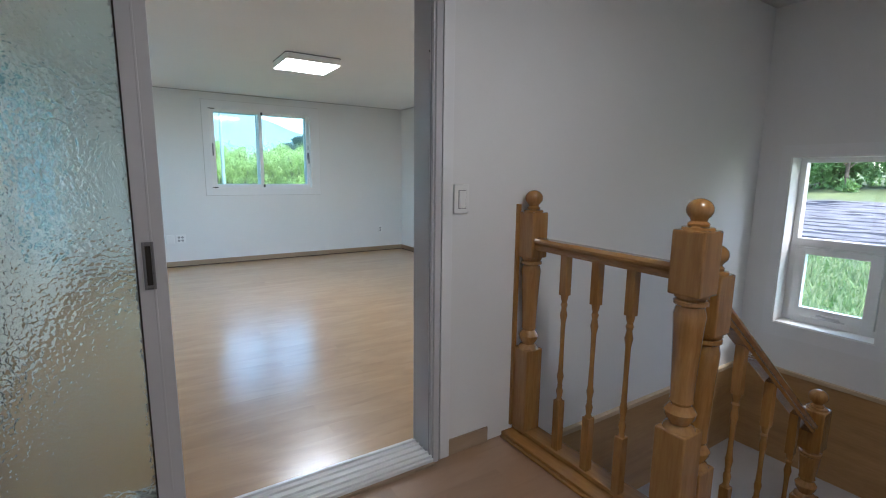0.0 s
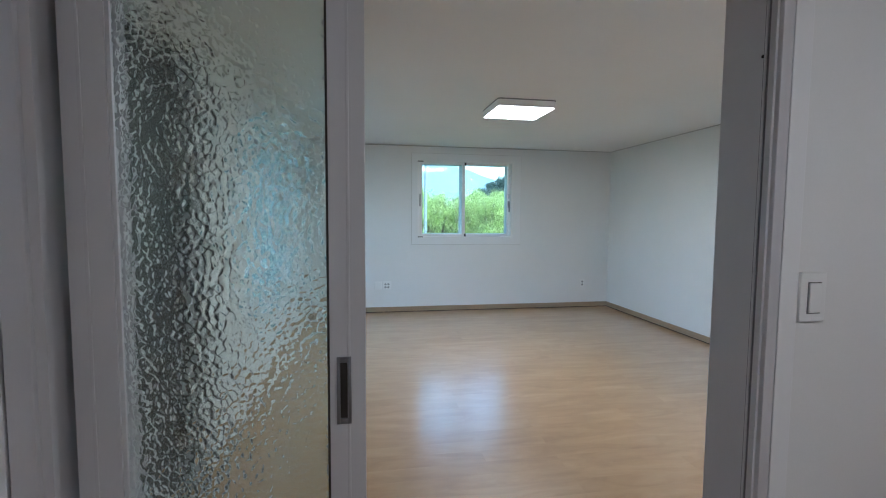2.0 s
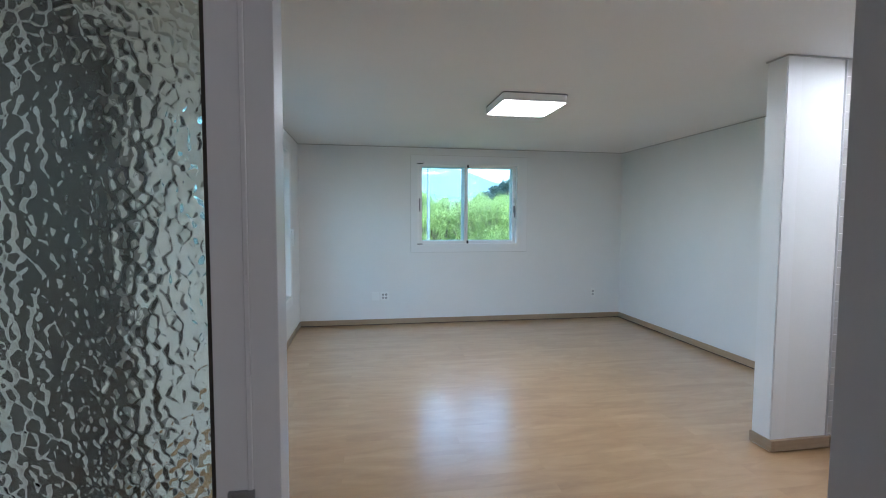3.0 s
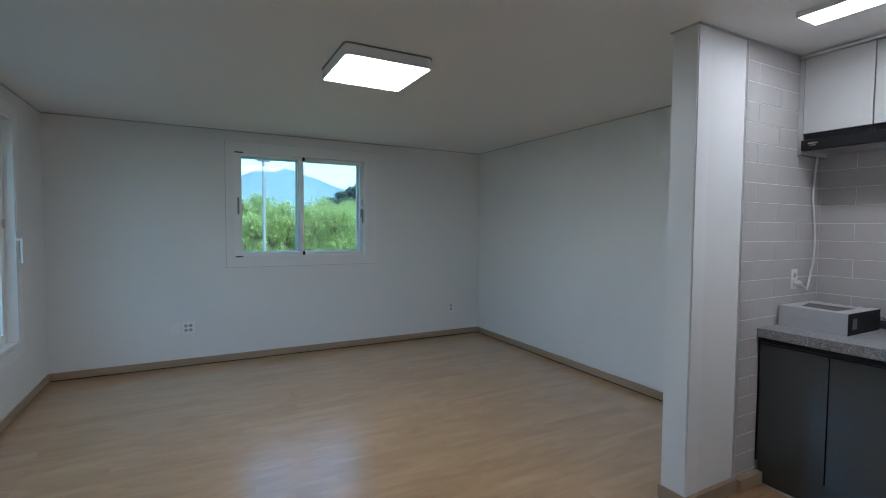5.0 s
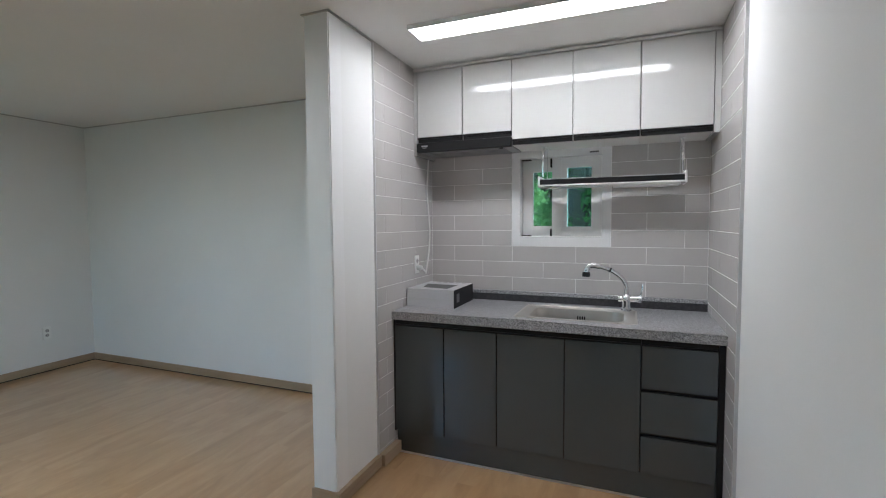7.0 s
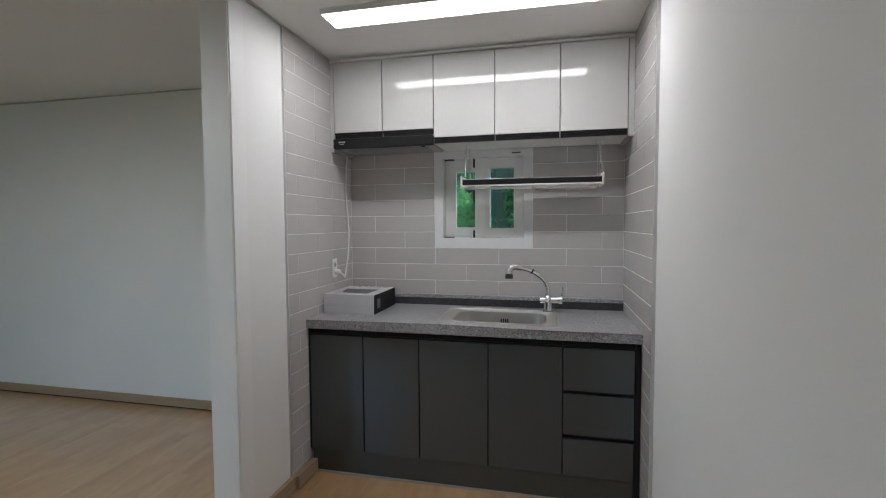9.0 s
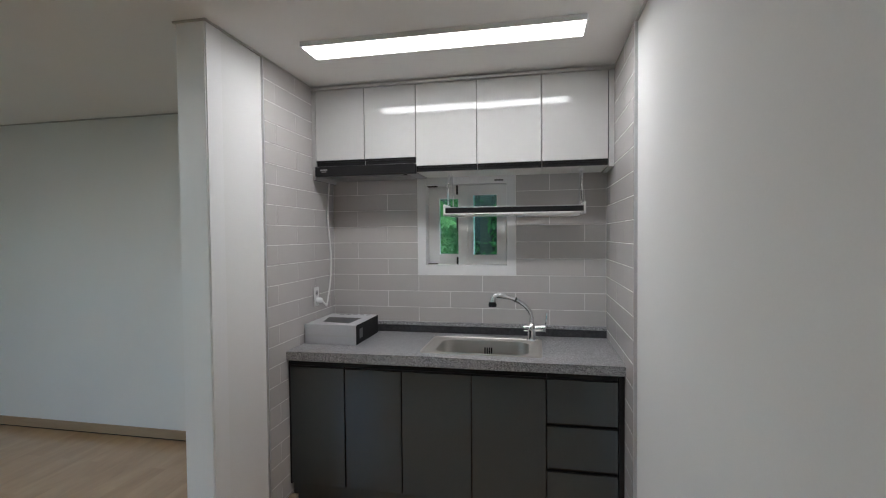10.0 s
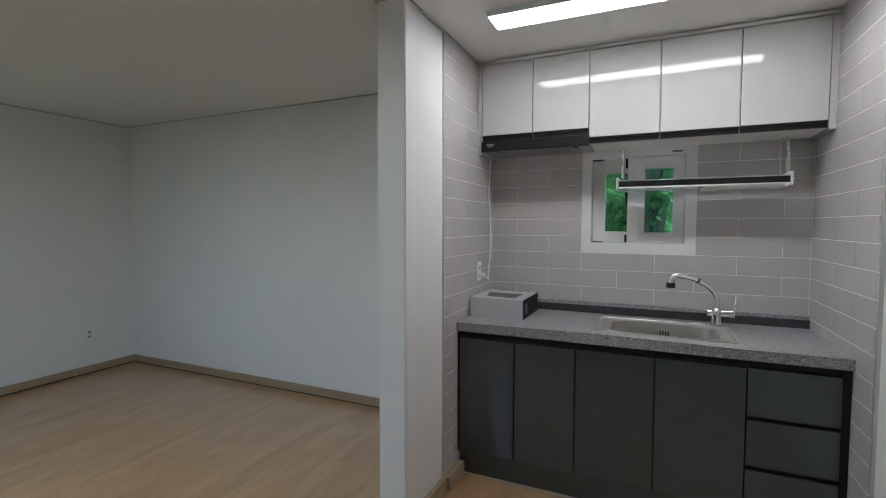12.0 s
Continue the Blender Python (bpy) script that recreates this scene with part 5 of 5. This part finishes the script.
def east_view():
    rng = np.random.default_rng(9)
    for k, (x, y, w) in enumerate(((6.3, 3.5, 0.8), (7.0, 4.3, 0.9), (7.6, 3.65, 0.5), (5.9, 4.3, 0.7))):
        tree("broadleaf_tree", x, y, -2.9, 6.4 + 0.4 * k, w, M_LEAF, 14000, 0.055, "leafy green tree beside the house", 90 + k, 0.2, 70, 0.15, "trees beside the house")
    for k in range(9):
        y = 5 + 2.1 * k
        tree("bush", 46 + rng.uniform(-2, 2), y, 0.6, 6.5 + rng.uniform(-0.6, 1.2), 2.4, M_LEAF, 3000, 0.2, "green bush on the slope", 120 + k, 0.0, 30, 0.02, "bushes on the slope")
    tree("broadleaf_tree", 5.05, 2.68, -2.9, 6.0, 0.58, M_LEAF, 18000, 0.03, "slender leafy green tree beside the house", 99, 0.2, 80, 0.3, "trees beside the house")
    # plastic mulch over the vegetable rows
    film = two_tone(mat("mulch_film", (0.10, 0.10, 0.115), 0.75, spec=0.1), (0.045, 0.05, 0.05), (0.165, 0.165, 0.19), 1.6, 9.0, 0.9, 0.06)
    bm = bmesh.new()
    for k in range(14):
        x = 23.5 + 0.96 * k
        prev = None
        for j in range(41):
            y = -2 + j * 0.9
            z = -2.9 + (x - 8) * 0.095 + 0.28 * 0.3
            prof = [(-0.42, -0.12), (-0.30, 0.16), (0.0, 0.22 + 0.04 * rng.normal()), (0.30, 0.20), (0.42, -0.12)]
            row = [bm.verts.new((x + a + 0.05 * rng.normal(), y, z + b + 0.03 * rng.normal())) for a, b in prof]
            if prev:
                for i in range(len(row) - 1):
                    bm.faces.new((prev[i], prev[i + 1], row[i + 1], row[i]))
            prev = row
    ob = link_mesh("mulch_rows", bm, film)
    tagged(ob, "silver-grey plastic mulch over field rows", "field rows", kind="stuff")
    # rough grass on the slope
    n = 30000
    pos = np.stack([rng.uniform(7, 23, n), rng.uniform(0.5, 11, n), np.zeros(n)], axis=1)
    pos[:, 2] = -2.9 + np.maximum(0, pos[:, 0] - 8) * 0.095
    a = rng.normal(size=(n, 3)) * 0.4 + np.array([0, 0, 1.0])
    b = rng.normal(size=(n, 3)) * np.array([1, 1, 0.1])
    s = rng.uniform(0.08, 0.26, n)[:, None]
    verts = np.stack([pos - b * 0.03, pos + b * 0.03, pos + a * s], axis=1).reshape(-1, 3)
    me = bpy.data.meshes.new("slope_grass")
    me.from_pydata(verts.tolist(), [], np.arange(n * 3).reshape(-1, 3).tolist())
    me.materials.append(leaf_material("grass_blade", (0.13, 0.21, 0.06), (0.40, 0.38, 0.22)))
    tagged(new("slope_grass", me), "rough tall grass on the slope", "grass", kind="stuff")


def west_view():
    deck = two_tone(mat("grey_deck", (0.10, 0.105, 0.11), 0.6), (0.08, 0.087, 0.09), (0.12, 0.127, 0.13), 1.5, 20, 0.2)
    terrace = structure("terrace", abox(-5.5, W_X - T - 0.001, 2.0, 11.1, -0.35, -0.075), deck, "grey terrace floor outside the wide window", False)
    first = part("plank", abox(-5.5, W_X - T - 0.002, 0.004, 0.136, -0.0748, -0.05, bevel=0.003), deck, terrace)
    first.location = (0, 2.0, 0)
    for k in range(1, 65):
        o = first.copy()
        scene.collection.objects.link(o)
        o.location = (0, 2.0 + 0.14 * k, 0)
    dark = two_tone(mat("dark_stained_wood", (0.045, 0.04, 0.038), 0.6), (0.035, 0.03, 0.03), (0.06, 0.055, 0.05), 2, 30, 0.3)
    f = thing("terrace_railing", (-3.2, 10.95, -0.05), "dark stained wooden terrace railing with a raised board", "railing")
    for z0, z1 in ((0.12, 0.20), (0.76, 0.85), (1.19, 1.42), (1.74, 1.79)):
        part("rail", abox(-5.4, -1.0, 10.92, 10.98, z0, z1, bevel=0.005), dark, f)
    for k in range(16):
        x = -5.35 + 0.29 * k
        part("post", abox(x, x + 0.07, 10.91, 10.99, -0.05, 1.9 if k % 5 == 0 else 0.759, bevel=0.004), dark, f)
    brick = two_tone(mat("brown_brick", (0.20, 0.13, 0.10), 0.8), (0.15, 0.10, 0.08), (0.26, 0.18, 0.14), 5, 40, 0.4)
    col = thing("brick_pillar", (-1.22, 7.45, -0.05), "brown brick pillar on the terrace", "pillar")
    part("core", abox(-1.315, -1.125, 7.355, 7.545, -0.05, 2.75), M_GROUT, col, "pale mortar")
    bm = abox(-0.10, 0.10, -0.10, 0.10, 0, 0.057, bevel=0.004)
    first = part("brick", bm, brick, col)
    first.location = (-1.22, 7.45, -0.045)
    for k in range(1, 41):
        o = first.copy()
        scene.collection.objects.link(o)
        o.location = (-1.22 + 0.002 * (k % 3 - 1), 7.45 + 0.002 * (k % 2), -0.045 + 0.068 * k)
    # neighbour's block
    wall = two_tone(mat("render_grey", (0.30, 0.29, 0.28), 0.8), (0.27, 0.26, 0.255), (0.33, 0.32, 0.31), 0.3, 6, 0.2)
    red = two_tone(mat("red_panel", (0.32, 0.09, 0.08), 0.7), (0.28, 0.075, 0.065), (0.37, 0.115, 0.095), 0.4, 6, 0.1)
    dk = mat("dark_glass", (0.03, 0.04, 0.05), 0.1)
    b = thing("apartment_block", (-20, 46, -2.9), "grey apartment block with red panels and small windows", "building")
    part("wall", abox(-36, -7.5, 44, 54, -2.9, 5.0), wall, b)
    part("roof", abox(-36.4, -7.1, 43.6, 54.4, 5.0, 5.25), wall, b)
    for k in range(5):
        x = -35.2 + 6.0 * k
        part("red_bay", abox(x, x + 1.9, 43.3, 43.995, -2.9, 5.7), wall, b, "grey stair bay")
        for z0, z1 in ((-2.85, -1.8), (-0.6, 0.15), (1.7, 2.65), (4.3, 5.6)):
            part("red_panel", abox(x - 0.02, x + 1.92, 43.24, 43.29, z0, z1), red, b)
        for z in (-2.0, 0.7, 3.3):
            for dx in (2.6, 4.3):
                w = part("window", abox(x + dx, x + dx + 1.1, 43.93, 43.995, z, z + 1.1), M_PVC, b)
                part("pane", abox(x + dx + 0.08, x + dx + 1.02, 43.92, 43.929, z + 0.08, z + 1.02), dk, w)
    for z in (-0.4, 2.3):
        part("ledge", abox(-36, -7.5, 43.9, 43.99, z, z + 0.25), wall, b)


north_view()
east_view()
west_view()


# ---- wall tiles ----
def tiles():
    """Glazed tiles laid in half bond; joints show the grout sheet behind."""
    shared = {}
    t, gap = 0.006, 0.0032
    ROW0, ROW, LONG = 0.090, 0.1055, 0.4165

    def tile_mesh(w, h):
        key = (round(w, 4), round(h, 4))
        if key not in shared:
            bm = bmesh.new()
            box(bm, -w / 2, w / 2, 0, t, -h / 2, h / 2)
            edges = [e for e in bm.edges if all(v.co.y < 1e-5 for v in e.verts)]
            bmesh.ops.bevel(bm, geom=edges, offset=0.0012, segments=1, affect="EDGES")
            bmesh.ops.recalc_face_normals(bm, faces=bm.faces[:])
            me = bpy.data.meshes.new("tile")
            bm.to_mesh(me)
            bm.free()
            me.materials.append(M_TILE)
            shared[key] = me
        return shared[key]

    def lay(sheet, u0, u1, z0, z1, start, place, holes=()):
        k0 = math.floor((z0 - ROW0) / ROW)
        for k in range(k0, math.ceil((z1 - ROW0) / ROW)):
            a, b = max(z0, ROW0 + ROW * k), min(z1, ROW0 + ROW * (k + 1))
            if b - a < 0.012:
                continue
            u = start + (LONG / 2 if k % 2 else 0.0)
            u -= LONG * math.ceil((u - u0) / LONG)
            while u < u1:
                spans = [(max(u, u0), min(u + LONG, u1))]
                for h in holes:
                    if a < h[3] - 0.01 and b > h[2] + 0.01:
                        spans = [q for s in spans for q in ((s[0], min(s[1], h[0])), (max(s[0], h[1]), s[1])) if q[1] - q[0] > 0.012]
                for s0, s1 in spans:
                    if s1 - s0 < 0.012:
                        continue
                    ob = new("tile", tile_mesh(s1 - s0 - gap, b - a - gap))
                    ob.matrix_basis = place((s0 + s1) / 2, (a + b) / 2)
                    ob.parent = sheet
                u += LONG

    back = structure("tile_wall_back", abox(KX - 0.0086, E_X - 0.0002, 3.013, 3.6058, 0.83, CEIL - 0.001), M_GROUT, "pale grey tiled kitchen wall", False)
    structure("tile_wall_back", abox(KX - 0.0086, E_X - 0.0002, S_Y, 2.385, 0.83, CEIL - 0.001), M_GROUT, "pale grey tiled kitchen wall", False)
    structure("tile_wall_back", abox(KX - 0.0086, E_X - 0.0002, 2.385, 3.013, 0.83, 1.252), M_GROUT, "pale grey tiled kitchen wall", False)
    structure("tile_wall_back", abox(KX - 0.0086, E_X - 0.0002, 2.385, 3.013, 1.884, CEIL - 0.001), M_GROUT, "pale grey tiled kitchen wall", False)
    lay(back, S_Y + 0.014, 3.600, 0.90, 1.98, 3.011, lambda u, z: Matrix.Translation((KX - 0.010, u, z)) @ Matrix.Rotation(radians(-90), 4, "Z"), [(2.383, 3.015, 1.25, 1.886)])
    left = structure("tile_wall_left", abox(3.0102, KX - 0.0088, 3.5994, 3.6058, 0.0755, CEIL - 0.001), M_GROUT, "pale grey tiled side wall of the kitchen", False)
    lay(left, 3.0105, KX - 0.011, 0.0760, CEIL - 0.004, 3.12, lambda u, z: Matrix.Translation((u, 3.598, z)))
    right = structure("tile_wall_right", abox(3.0102, KX - 0.0088, S_Y + 0.0002, S_Y + 0.0126, 0.0, CEIL - 0.001), M_GROUT, "pale grey tiled side wall of the kitchen", False)
    lay(right, 3.0105, KX - 0.011, 0.002, CEIL - 0.004, 3.03, lambda u, z: Matrix.Translation((u, S_Y + 0.014, z)) @ Matrix.Rotation(radians(180), 4, "Z"))


tiles()
